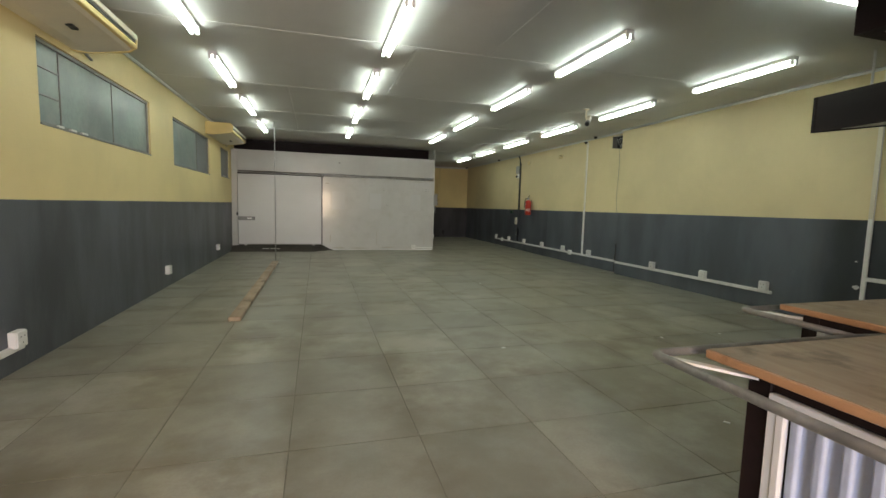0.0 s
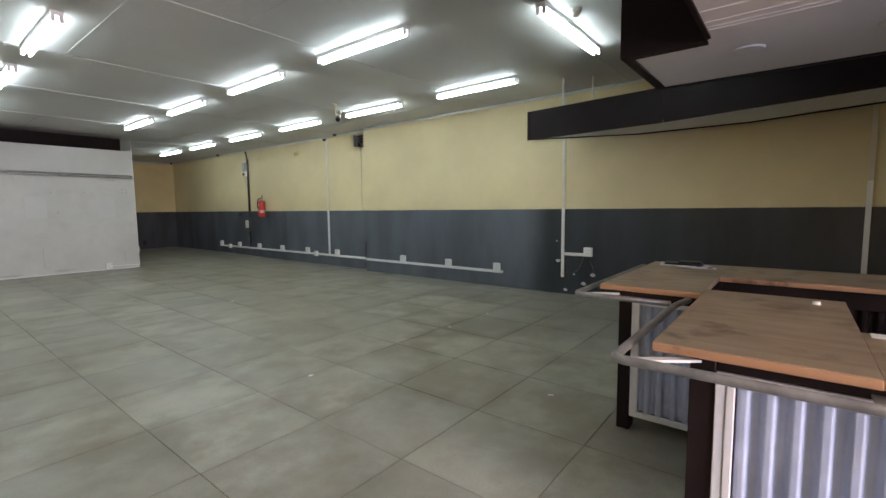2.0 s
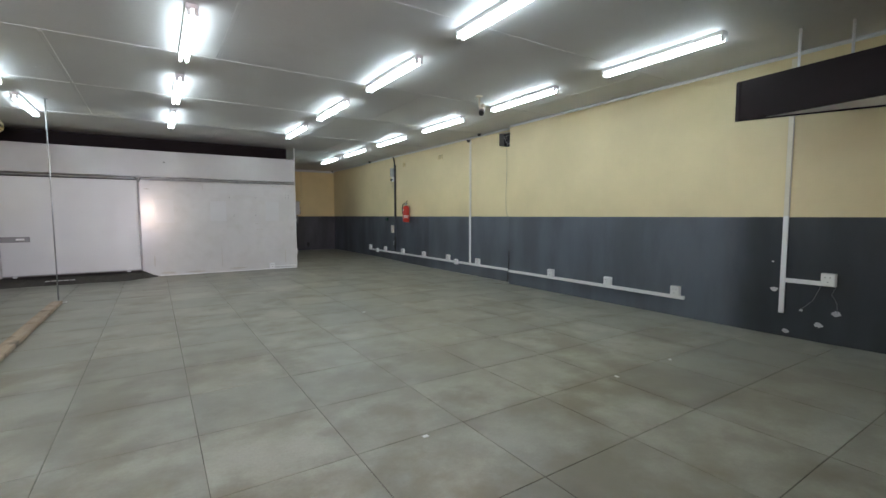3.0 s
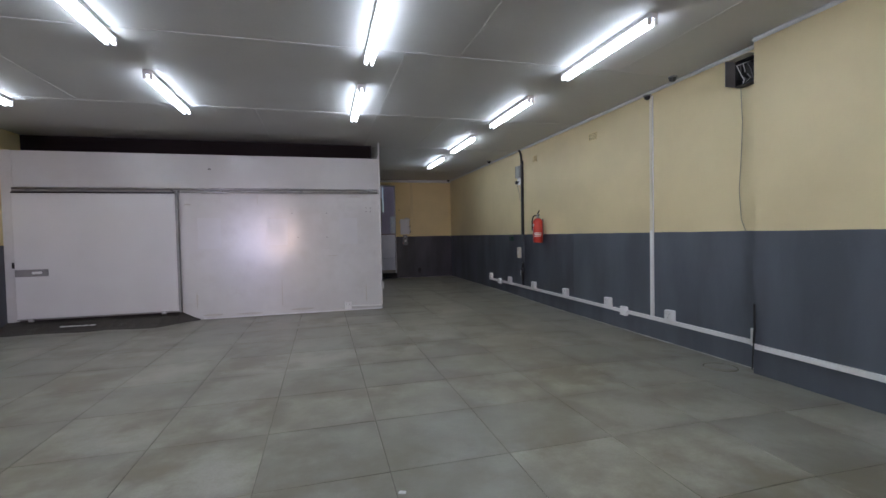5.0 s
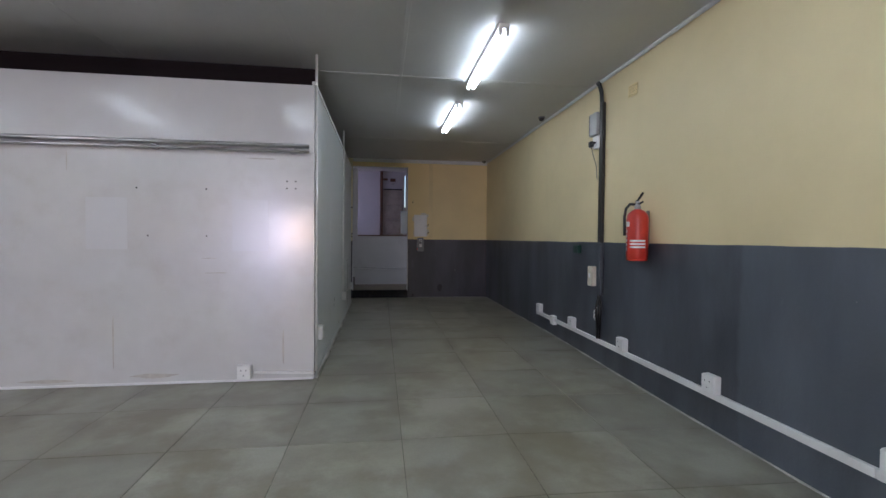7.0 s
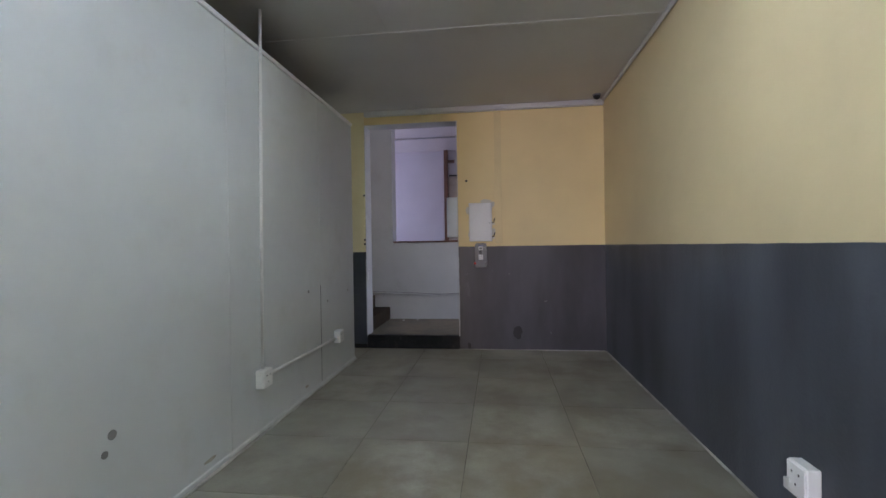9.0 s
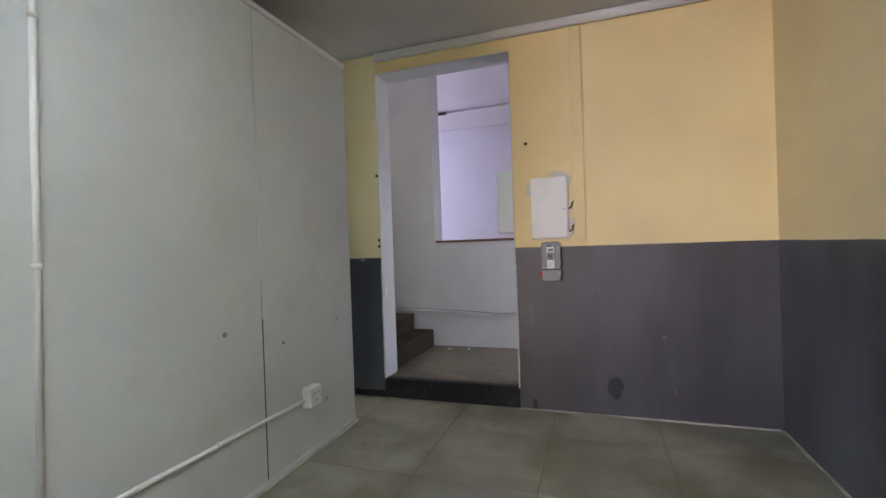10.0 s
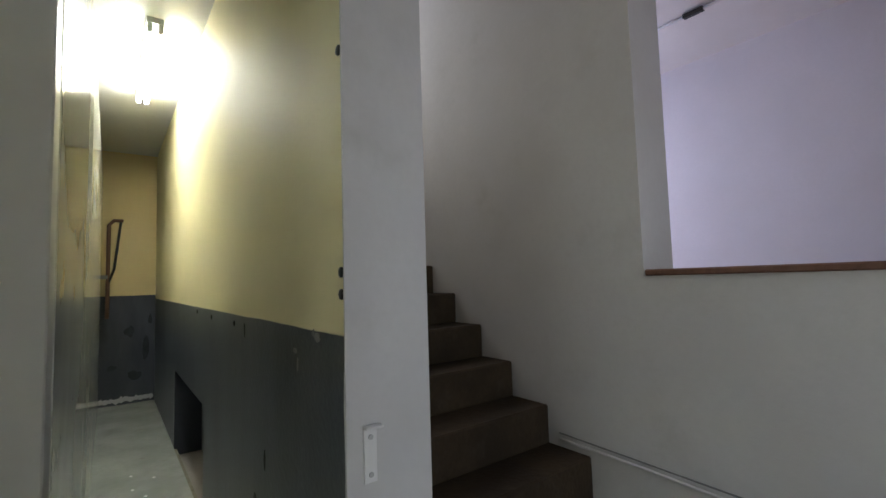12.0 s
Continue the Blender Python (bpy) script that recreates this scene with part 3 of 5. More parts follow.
part("window_frame", boxes((-1.2, -1.15, -0.03, 0.03, 0, 2.42), (1.15, 1.2, -0.03, 0.03, 0, 2.42), (-1.15, 1.15, -0.03, 0.03, 2.36, 2.42), (-0.025, 0.025, -0.03, 0.03, 0, 2.36), bevel=0.004), WHITE, front)

# ---- the cold room ----
cold = thing("cold_room", (0.73, 14.4, 0), "white insulated steel-panel cold room with a sliding door", "cold room")
OX, OY = 0.73, 14.4


def cold_box(name, x0, x1, y0, y1, z0, z1, m, bevel=0.003, label="", parent=None):
    return part(name, boxes((x0 - OX, x1 - OX, y0 - OY, y1 - OY, z0, z1), bevel=bevel), m, parent or cold, label)


cold_box("corner_panel", LEFT, -1.68, COLD_Y, COLD_Y + 0.1, 0, COLD_TOP, PANEL)
cold_box("fascia_panel", -1.677, COLD_X, COLD_Y, COLD_Y + 0.1, 1.9, COLD_TOP - 0.004, FASCIA)
cold_box("sill_panel", -1.677, 0.3, COLD_Y + 0.03, COLD_Y + 0.1, 0, 1.897, DARKCONCRETE, 0.003, "dark damp sill behind the sliding door")
bm = prism([(p[0] - OX, p[1]) for p in ((0.303, 0.14), (0.56, 0.0), (COLD_X, 0.0), (COLD_X, 1.897), (0.303, 1.897))], COLD_Y - OY, COLD_Y - OY + 0.1)
for v in bm.verts:
    v.co = Vector((v.co.x, v.co.z, v.co.y))
part("front_panel", bm, PANEL, cold)
ys = (COLD_Y + 0.103, 13.4, 14.6, 15.907, COLD_BACK)
for a, b in zip(ys, ys[1:]):
    cold_box("side_panel", COLD_X - 0.1, COLD_X, a + 0.0015, b - 0.0015, 0, COLD_TOP, SIDEPANEL)
cold_box("joint_gap", COLD_X, COLD_X + 0.0012, 15.904, 15.91, 0.032, 0.86, BLACK, 0.0, "open dark joint between two panels")
xs = (LEFT, -0.6, 0.6, 1.9, COLD_X - 0.1)
for a, b in zip(xs, xs[1:]):
    cold_box("back_panel", a + 0.0015, b - 0.0015, COLD_BACK - 0.1, COLD_BACK, 0, COLD_TOP, BACKPANEL)
# roof coloured dark so the void above it reads as unlit
cold_box("roof_panel", LEFT, COLD_X - 0.1, COLD_Y + 0.1, COLD_BACK - 0.1, COLD_TOP - 0.1, COLD_TOP - 0.01, DARKCONCRETE)
cold_box("top_trim", COLD_X - 0.02, COLD_X + 0.012, COLD_Y + 0.005, COLD_BACK, COLD_TOP + 0.001, COLD_TOP + 0.03, WHITE, 0.003, "white angle trim along the top")
cold_box("base_seal", 0.6, COLD_X - 0.01, COLD_Y - 0.012, COLD_Y, 0, 0.022, WHITE, 0.005, "cracked white sealant along the floor")
cold_box("base_seal", COLD_X, COLD_X + 0.014, COLD_Y + 0.02, COLD_BACK, 0, 0.03, SIDEPANEL, 0.006)
# sliding door on its track
sd = cold_box("sliding_door", -1.66, 0.292, COLD_Y - 0.075, COLD_Y - 0.005, 0.165, 1.875, DOORSKIN, 0.006, "white sliding door leaf")
cold_box("edge_strip", 0.293, 0.325, COLD_Y - 0.078, COLD_Y - 0.002, 0.14, 1.88, GREYSTEEL, 0.004, "dark metal edge strip", sd)
cold_box("edge_strip", -1.66, 0.292, COLD_Y - 0.08, COLD_Y - 0.006, 0.146, 0.164, GREYSTEEL, 0.003, "dark bottom seal", sd)
plate = cold_box("handle_plate", -1.655, -1.276, COLD_Y - 0.085, COLD_Y - 0.075, 0.745, 0.84, GREYSTEEL, 0.004, "grey metal handle plate", sd)
cold_box("handle_grip", -1.455, -1.345, COLD_Y - 0.105, COLD_Y - 0.075, 0.777, 0.81, PLASTIC, 0.006, "white recessed grip", sd)
cold_box("latch", -1.7, -1.66, COLD_Y - 0.06, COLD_Y, 0.86, 0.94, BLACK, 0.006)
for z, r in ((1.944, 0.017), (1.9, 0.013)):
    part("track", rod((-1.66 - OX, COLD_Y - 0.05 - OY, z), (3.235 - OX, COLD_Y - 0.05 - OY, z), r), STEEL, cold, "steel sliding track")
# black strip drawn in place of the shadow between door and track
cold_box("track_shadow_gap", -1.67, 0.29, COLD_Y - 0.07, COLD_Y - 0.01, 1.878, 1.895, BLACK, 0.002, "black strip painting the shadow gap over the door")
for x in (-1.5, 0.31, 0.9, 2.05, 3.1):
    cold_box("track_bracket", x - 0.02, x + 0.02, COLD_Y - 0.05, COLD_Y, 1.885, 1.965, STEEL, 0.004)
part("roller_arm", sweep(bmesh.new(), [(p[0] - OX, COLD_Y - 0.085 - OY, p[1]) for p in ((0.25, 1.93), (0.3, 1.9), (0.31, 1.83), (0.355, 1.92))], 0.014, 8), GREYSTEEL, sd, "grey roller bracket")
for x in (-1.5, 0.1):
    cold_box("floor_guide", x - 0.03, x + 0.03, COLD_Y - 0.09, COLD_Y - 0.06, 0.125, 0.17, STEEL, 0.004, "", sd)
cold_box("fixing_block", 0.73, 0.77, COLD_Y - 0.014, COLD_Y, 2.235, 2.26, GREYSTEEL, 0.004)
for x, z in ((3.05, 1.66), (3.12, 1.66), (3.05, 1.6), (3.12, 1.6), (1.9, 1.58), (2.42, 1.58), (1.98, 1.2), (2.42, 1.2)):
    cold_box("screw_hole", x - 0.006, x + 0.006, COLD_Y - 0.003, COLD_Y, z - 0.006, z + 0.006, BLACK, 0.002)
for y, z, r in ((15.66, 0.83, 0.012), (16.06, 0.705, 0.01), (13.81, 0.455, 0.02), (13.775, 0.39, 0.015)):
    part("screw_hole", rod((COLD_X - OX - 0.002, y - OY, z), (COLD_X - OX + 0.003, y - OY, z), r, 14), GREYSTEEL, cold)

CLEAN = surface("cleaner_panel_paint", (0.615, 0.61, 0.612), 0.22, vary=0.02, big=3, fine=9, relief=0.02)
for x0, x1, z0, z1 in ((0.56, 0.88, 1.06, 1.52), (1.53, 1.83, 1.09, 1.5), (2.62, 2.9, 1.08, 1.5)):
    cold_box("notice_mark", x0, x1, COLD_Y - 0.0012, COLD_Y, z0, z1, CLEAN, 0.0, "paler rectangle where a notice hung")

FRONTSTAIN = surface("brownish_scuff", (0.46, 0.43, 0.385), 0.3, vary=0.15, big=9, fine=40)
for k, (x, z, w, h) in enumerate(((0.52, 0.3, 0.012, 0.11), (0.72, 0.06, 0.14, 0.016), (1.25, 0.05, 0.2, 0.012), (1.72, 0.35, 0.006, 0.22), (2.02, 0.07, 0.16, 0.02), (2.5, 0.9, 0.1, 0.004), (2.44, 1.02, 0.06, 0.003), (3.02, 0.28, 0.008, 0.15), (0.44, 1.72, 0.05, 0.012), (1.4, 1.78, 0.004, 0.07), (2.85, 1.84, 0.12, 0.006))):
    bm = prism([(x - OX + w * (1 + 0.5 * noise.noise((a * 1.2, k * 1.9, 3))) * math.cos(a), z + h * (1 + 0.5 * noise.noise((a * 1.4, k * 2.3, 6))) * math.sin(a)) for a in (2 * math.pi * q / 16 for q in range(16))], 0, 0.0011)
    for v in bm.verts:
        v.co = Vector((v.co.x, COLD_Y - OY - v.co.z, v.co.y))
    part("scuff", bm, FRONTSTAIN, cold, "brownish scuff on the white steel")

# broken concrete ramp at the cold room's door
bm = bmesh.new()
n = 26
rows_ = []
for i in range(n + 1):
    x = LEFT + 0.01 + (0.56 - LEFT - 0.01) * i / n
    out = 0.4 + 0.12 * noise.noise((x * 2.3, 1.7, 0)) + 0.03 * noise.noise((x * 9, 3, 0))
    out *= 1.0 if x < 0.15 else max(0.12, 1 - (x - 0.15) / 0.42)
    h = (0.13 + 0.012 * noise.noise((x * 7, 5, 0))) * (1.0 if x < 0.3 else max(0.1, 1 - (x - 0.3) / 0.26))
    rows_.append([bm.verts.new(p) for p in ((x, COLD_Y + 0.03 if x < 0.29 else COLD_Y - 0.002, 0), (x, COLD_Y + 0.03 if x < 0.29 else COLD_Y - 0.002, h), (x, COLD_Y - out * 0.35, h * 0.7), (x, COLD_Y - out * 0.8, 0.02 + 0.01 * noise.noise((x * 11, 2, 0))), (x, COLD_Y - out, 0))])
for a, b in zip(rows_, rows_[1:]):
    for k in range(5):
        bm.faces.new((a[k], b[k], b[(k + 1) % 5], a[(k + 1) % 5]))
bm.faces.new(rows_[0])
bm.faces.new(rows_[-1][::-1])
ramp_ob = tagged(new("ramp", mesh_of("ramp", bm, DARKCONCRETE)), "broken damp dark concrete ramp under the sliding door", "ramp")
for i in range(5):
    x = -1.1 + 0.085 * i
    bm = boxes((x, x + 0.07, 11.95, 11.99 + 0.01 * (i % 2), 0.055, 0.066), bevel=0.004)
    part("paint_mark", bm, PAPER, ramp_ob)

# ---- sockets, trunking and conduits ----


def wall_socket(wide=0.11, high=0.115, deep=0.05, double=True):
    """A surface socket; its back is the plane x = 0 and it faces -x."""
    ob = thing("wall_socket", (0, 0, 0), "white surface-mounted plug socket", "socket", "wall sockets")
    part("back_box", boxes((-deep, 0, -wide / 2, wide / 2, -high / 2, high / 2), bevel=0.004), PLASTIC, ob)
    face = part("face_plate", boxes((-deep - 0.008, -deep, -wide / 2 + 0.003, wide / 2 - 0.003, -high / 2 + 0.003, high / 2 - 0.003), bevel=0.003), PLASTIC, ob)
    for y, z in (((-0.02, 0.02), (0.02, 0.02), (0, -0.022)) if double else ((0, 0.012),)):
        bm = boxes((-deep - 0.0095, -deep - 0.0075, y - 0.0035, y + 0.0035, z - 0.004, z + 0.004))
        part("pin_hole", bm, BLACK, face)
    part("rocker", boxes((-deep - 0.012, -deep - 0.007, 0.026, 0.04, -0.03, -0.012), bevel=0.002), PLASTIC, face)
    return ob


sock = wall_socket()
places = [(FAR, y, 0.275, 0) for y in (13.05, 12.01, 10.94, 9.89, 8.82)] + [(NEAR, y, 0.28, 0) for y in (6.74, 5.68, 4.72)] + [
    (NEAR, 3.275, 0.59, 0), (NEAR, -0.2, 0.2, 0), (LEFT, 7.2, 0.235, 180), (LEFT, 10.41, 0.245, 180), (LEFT, 3.98, 0.225, 180),
    (COLD_X, 14.91, 0.355, 180), (COLD_X, 16.262, 0.35, 180), (COLD_X, 12.34, 0.37, 180), (2.72, COLD_Y, 0.085, 90)]
sock.matrix_basis = pose(FAR, 14.07, 0.275)
for x, y, z, turn in places:
    copy_thing(sock, pose(x, y, z, 0, 0, turn))
for y, z in ((9.58, 0.205), (13.59, 0.2)):
    ob = thing("junction_box", (FAR, y, z), "white blank junction box on the trunking", "junction box", "junction boxes")
    part("box_body", boxes((-0.045, 0, -0.05, 0.05, -0.055, 0.055), bevel=0.004), PLASTIC, ob)
    part("lid", boxes((-0.05, -0.045, -0.047, 0.047, -0.052, 0.052), bevel=0.002), PLASTIC, ob)
ob = thing("junction_box", (FAR, 7.835, 0.255), "tall white junction box in the wall corner", "junction box", "junction boxes")
part("box_body", boxes((-0.06, 0, -0.03, 0.03, -0.075, 0.075), bevel=0.004), PLASTIC, ob)

TRUNKS = (("x", FAR, STEP + 0.09, 14.2, 0.2), ("x", NEAR, 4.62, STEP - 0.01, 0.205), ("x", NEAR, 3.22, 3.62, 0.545), ("x", NEAR, -0.24, 0.05, 0.215), ("x", LEFT + 0.026, 3.3, 4.06, 0.16))
for _, x, y0, y1, z in TRUNKS:
    ob = thing("cable_trunking", (x, y0, z), "white plastic cable trunking along the dado", "trunking", "wall trunking")
    part("channel", boxes((-0.022, 0, 0, y1 - y0, -0.02, 0.02), bevel=0.002), PLASTIC, ob)
    n = max(1, round((y1 - y0) / 2))
    for k in range(n):
        part("cover", boxes((-0.026, -0.022, (y1 - y0) * k / n + 0.002, (y1 - y0) * (k + 1) / n - 0.002, -0.022, 0.022), bevel=0.0015), PLASTIC, ob)
for x, y, z0, z1 in ((FAR, 9.1, 0.222, 2.7), (NEAR, 3.64, 0.21, 2.7), (NEAR, 0.535, 0.45, 2.7)):
    ob = thing("cable_trunking", (x, y, z0), "white plastic cable trunking rising to the ceiling", "trunking", "wall trunking")
    part("channel", boxes((-0.02, 0, -0.02, 0.02, 0, z1 - z0), bevel=0.002), PLASTIC, ob)
    part("cover", boxes((-0.024, -0.02, -0.022, 0.022, 0, 0.97), bevel=0.0015), PLASTIC, ob)
    part("cover", boxes((-0.024, -0.02, -0.022, 0.022, 0.974, z1 - z0), bevel=0.0015), CREAM, ob, "painted-over upper cover")
ob = thing("cable_trunking", (4.81, END, 1.205), "yellow-painted trunking above the dado", "trunking", "wall trunking")
part("channel", boxes((-0.036, 0.036, -0.016, 0, 0, 1.49), bevel=0.002), YELLOW, ob)
part("cover", boxes((-0.038, 0.038, -0.0225, -0.0165, 0.001, 1.488), bevel=0.002), YELLOW, ob)


def conduit(points, label, r=0.0105, m=None):
    ob = thing("conduit", points[0], label, "conduit", "conduits")
    o = Vector(points[0])
    part("pipe", sweep(bmesh.new(), [Vector(p) - o for p in points], r, 10), m or PLASTIC, ob)
    for a, b in zip(points, points[1:]):
        a, b = Vector(a), Vector(b)
        n = int((b - a).length / 0.9)
        for k in range(1, n + 1):
            c = a.lerp(b, k / (n + 1)) - o
            d = (b - a).normalized() * 0.009
            part("clip", rod(c - d, c + d, r * 1.35, 10), m or PLASTIC, ob)


CS = COLD_X + 0.012
conduit([(CS, 14.92, 0.41), (CS, 14.965, 2.74)], "white conduit up the cold room side")
conduit([(CS, 14.97, 0.355), (CS, 16.21, 0.337)], "white conduit sloping between two sockets")
conduit([(CS, 12.24, 0.06), (CS, 12.24, 2.73)], "white conduit up the cold room corner")
conduit([(2.79, COLD_Y - 0.012, 0.075), (3.24, COLD_Y - 0.012, 0.06), (3.27, COLD_Y + 0.0, 0.05)], "white conduit along the cold room base")
conduit([(2.86, BACK0 - 0.012, 0.03 + 0.49), (3.25, BACK0 - 0.012, 0.03 + 0.482), (3.6, BACK0 - 0.012, 0.03 + 0.465), (3.95, BACK0 - 0.012, 0.03 + 0.44), (4.2, BACK0 - 0.012, 0.03 + 0.47), (5.3, BACK0 - 0.012, 0.53)], "sagging off-white conduit along the stair wall", 0.006, HALL)
conduit([(2.86, BACK0 - 0.01, 0.03 + 0.515), (3.25, BACK0 - 0.01, 0.03 + 0.503), (3.6, BACK0 - 0.01, 0.03 + 0.49), (3.95, BACK0 - 0.01, 0.03 + 0.468), (5.3, BACK0 - 0.01, 0.03 + 0.52)], "thin grey cable along the stair wall", 0.0035, GREYPLASTIC)

# black cable riser with its boxes
ob = thing("cable_riser", (FAR, 12.44, 0.23), "black cable sleeve running from ceiling to trunking", "cable riser")
part("sleeve", boxes((-0.042, 0, -0.03, 0.03, 0.94, 2.3), bevel=0.008), SLEEVE, ob, "dark brown-grey upper sleeve")
part("sleeve", boxes((-0.042, 0, -0.03, 0.03, 0.42, 0.9385), bevel=0.008), DADOGREY, ob, "lower sleeve painted over with the dado")
for k in range(5):
    o_ = 0.011 * (k - 2)
    part("cable", sweep(bmesh.new(), [(-0.03, o_, 2.28), (-0.034 - 0.004 * (k % 2), o_ + 0.01, 2.4), (-0.05, o_ + 0.02, 2.475), (-0.055, o_ + 0.045, 2.5), (-0.03, o_ + 0.07, 2.49)], 0.0085, 8), BLACK, ob)
for k in range(4):
    a = k * 1.6
    pts = [(-0.028 + 0.012 * math.cos(a), 0.012 * math.sin(a), 0.43), (-0.03 + 0.024 * math.cos(a + 1), 0.028 * math.sin(a + 1), 0.3), (-0.03 + 0.014 * math.cos(a), 0.02 * math.sin(a), 0.0)]
    part("cable", sweep(bmesh.new(), pts, 0.009, 8), BLACK, ob)
part("cable_tie", sweep(bmesh.new(), [(-0.03, 0.03, 0.3), (-0.055, 0.045, 0.26), (-0.05, 0.05, 0.2), (-0.03, 0.06, 0.17)], 0.004, 6), PLASTIC, ob, "loose white cable end")
ob = thing("alarm_box", (FAR, 12.55, 2.34), "grey-white alarm box beside the black cable", "alarm box")
part("case", boxes((-0.07, 0, -0.075, 0.075, -0.11, 0.11), bevel=0.006), ALARMGREY, ob)
part("hinge", boxes((-0.074, -0.07, 0.06, 0.07, -0.1, 0.1), bevel=0.001), GREYPLASTIC, ob)
ob = thing("power_outlet", (FAR, 12.51, 2.16), "white power outlet with a black plug adaptor and trailing wire", "socket")
part("back_box", boxes((-0.05, 0, -0.06, 0.06, -0.06, 0.06), bevel=0.005), PLASTIC, ob)
part("face_plate", boxes((-0.058, -0.0505, -0.057, 0.057, -0.057, 0.057), bevel=0.003), PLASTIC, ob)
part("plug", boxes((-0.1, -0.0585, 0.02, 0.07, -0.045, 0.012), bevel=0.008), BLACK, ob, "black plug adaptor")
part("plug_lead", boxes((-0.085, -0.0585, -0.02, 0.022, -0.02, 0.0), bevel=0.004), BLACK, ob)
part("wire", sweep(bmesh.new(), [(-0.07, 0.055, -0.045), (-0.05, 0.058, -0.12), (-0.02, 0.05, -0.22), (-0.006, 0.055, -0.36)], 0.003, 6), GREYPLASTIC, ob, "thin trailing wire")
ob = thing("switch_box", (FAR, 12.6, 0.83), "grey isolator switch box on the dado", "switch box")
part("case", boxes((-0.05, 0, -0.05, 0.05, -0.1, 0.1), bevel=0.006), CREAM, ob)
part("switch", boxes((-0.058, -0.05, -0.015, 0.015, -0.02, 0.03), bevel=0.003), PLASTIC, ob)
ob = thing("call_point", (FAR, 12.95, 1.095), "small dark green wall box", "call point")
part("case", boxes((-0.045, 0, -0.06, 0.06, -0.045, 0.045), bevel=0.008), GREEN, ob)
for y, z, w, h in ((10.235, 2.497, 0.085, 0.047), (11.95, 2.487, 0.06, 0.047)):
    ob = thing("air_vent", (FAR, y, z), "cream pierced air brick high on the wall", "air vent", "air vents")
    part("backing", boxes((-0.003, 0, -w, w, -h, h)), BLACK, ob)
    part("vent_frame", boxes((-0.009, -0.0032, -w - 0.004, -w + 0.004, -h, h), (-0.009, -0.0032, w - 0.004, w + 0.004, -h, h), (-0.009, -0.0032, -w + 0.0042, w - 0.0042, h - 0.004, h + 0.004), (-0.009, -0.0032, -w + 0.0042, w - 0.0042, -h - 0.004, -h + 0.004)), YELLOW, ob)
    for k in range(1, 4):
        z_ = -h + 2 * h * k / 4
        part("slat", boxes((-0.0085, -0.0034, -w + 0.004, w - 0.004, z_ - 0.004, z_ + 0.004)), YELLOW, ob)
    for k in range(1, 6):
        y_ = -w + 2 * w * k / 6
        part("slat", boxes((-0.008, -0.0036, y_ - 0.005, y_ + 0.005, -h + 0.004, h - 0.004)), YELLOW, ob)

# fire extinguisher
ob = thing("fire_extinguisher", (FAR - 0.1, 11.69, 1.035), "red dry-powder fire extinguisher hung on the wall", "fire extinguisher")
part("cylinder", lathe([(0.06, 0), (0.078, 0.012), (0.083, 0.03), (0.083, 0.33), (0.075, 0.37), (0.045, 0.4), (0.026, 0.41)], 24), RED, ob)
part("base_ring", lathe([(0.065, -0.004), (0.08, 0.0), (0.08, 0.012), (0.065, 0.012)], 24), RED, ob)
part("valve", lathe([(0.024, 0.41), (0.024, 0.44), (0.016, 0.45), (0.014, 0.475), (0.004, 0.478)], 12), STEEL, ob, "brass and steel valve")
part("lever", sweep(bmesh.new(), [(0, 0.02, 0.47), (-0.01, -0.03, 0.49), (-0.02, -0.1, 0.53)], 0.009, 8), BLACK, ob)
part("carry_handle", sweep(bmesh.new(), [(0, 0.01, 0.455), (-0.01, -0.05, 0.452), (-0.02, -0.1, 0.462)], 0.008, 8), BLACK, ob)
part("hose", sweep(bmesh.new(), [(0, 0.02, 0.45), (-0.03, 0.06, 0.455), (-0.05, 0.085, 0.42), (-0.06, 0.09, 0.35), (-0.06, 0.085, 0.25), (-0.062, 0.08, 0.2)], 0.011, 10), BLACK, ob)
part("wall_bracket", boxes((0.08, 0.1, -0.014, 0.014, 0.12, 0.4), bevel=0.003), GREYSTEEL, ob)


def curved_label(r, a0, a1, z0, z1):
    bm = bmesh.new()
    prev = None
    for k in range(7):
        a = a0 + (a1 - a0) * k / 6
        cur = [bm.verts.new((rr * math.cos(a), rr * math.sin(a), z)) for rr in (r, r + 0.001) for z in (z0, z1)]
        if prev:
            for q in ((0, 1), (1, 3), (3, 2), (2, 0)):
                bm.faces.new((prev[q[0]], prev[q[1]], cur[q[1]], cur[q[0]]))
        else:
            bm.faces.new((cur[0], cur[1], cur[3], cur[2]))
        prev = cur
    bm.faces.new((prev[2], prev[3], prev[1], prev[0]))
    return bm


for z in (0.1, 0.125, 0.15):
    part("label_bar", curved_label(0.0832, radians(200), radians(285), z, z + 0.014), PAPER, ob, "white printed bar")
part("label_patch", curved_label(0.0832, radians(165), radians(195), 0.27, 0.31), PAPER, ob, "small white tag")
for k in range(5):
    part("label_bar", curved_label(0.0832, radians(168), radians(176), 0.08 + 0.035 * k, 0.1 + 0.035 * k), PAPER, ob)

# open wiring box at the step of the wall
ob = thing("wiring_box", (FAR, 7.95, 2.433), "open grey steel wiring box spilling cables", "wiring box")
part("box_body", boxes((-0.012, 0, -0.165, 0.045, 0, 0.22), (-0.075, -0.0125, -0.165, -0.155, 0, 0.22), (-0.075, -0.0125, 0.036, 0.045, 0, 0.22), (-0.075, -0.0125, -0.1545, 0.0355, 0, 0.01), (-0.075, -0.0125, -0.1545, 0.0355, 0.21, 0.22)), BLACK, ob)
part("lid", boxes((-0.182, -0.003, 0.046, 0.052, 0.0, 0.22), bevel=0.002), GREYSTEEL, ob, "grey lid swung open")
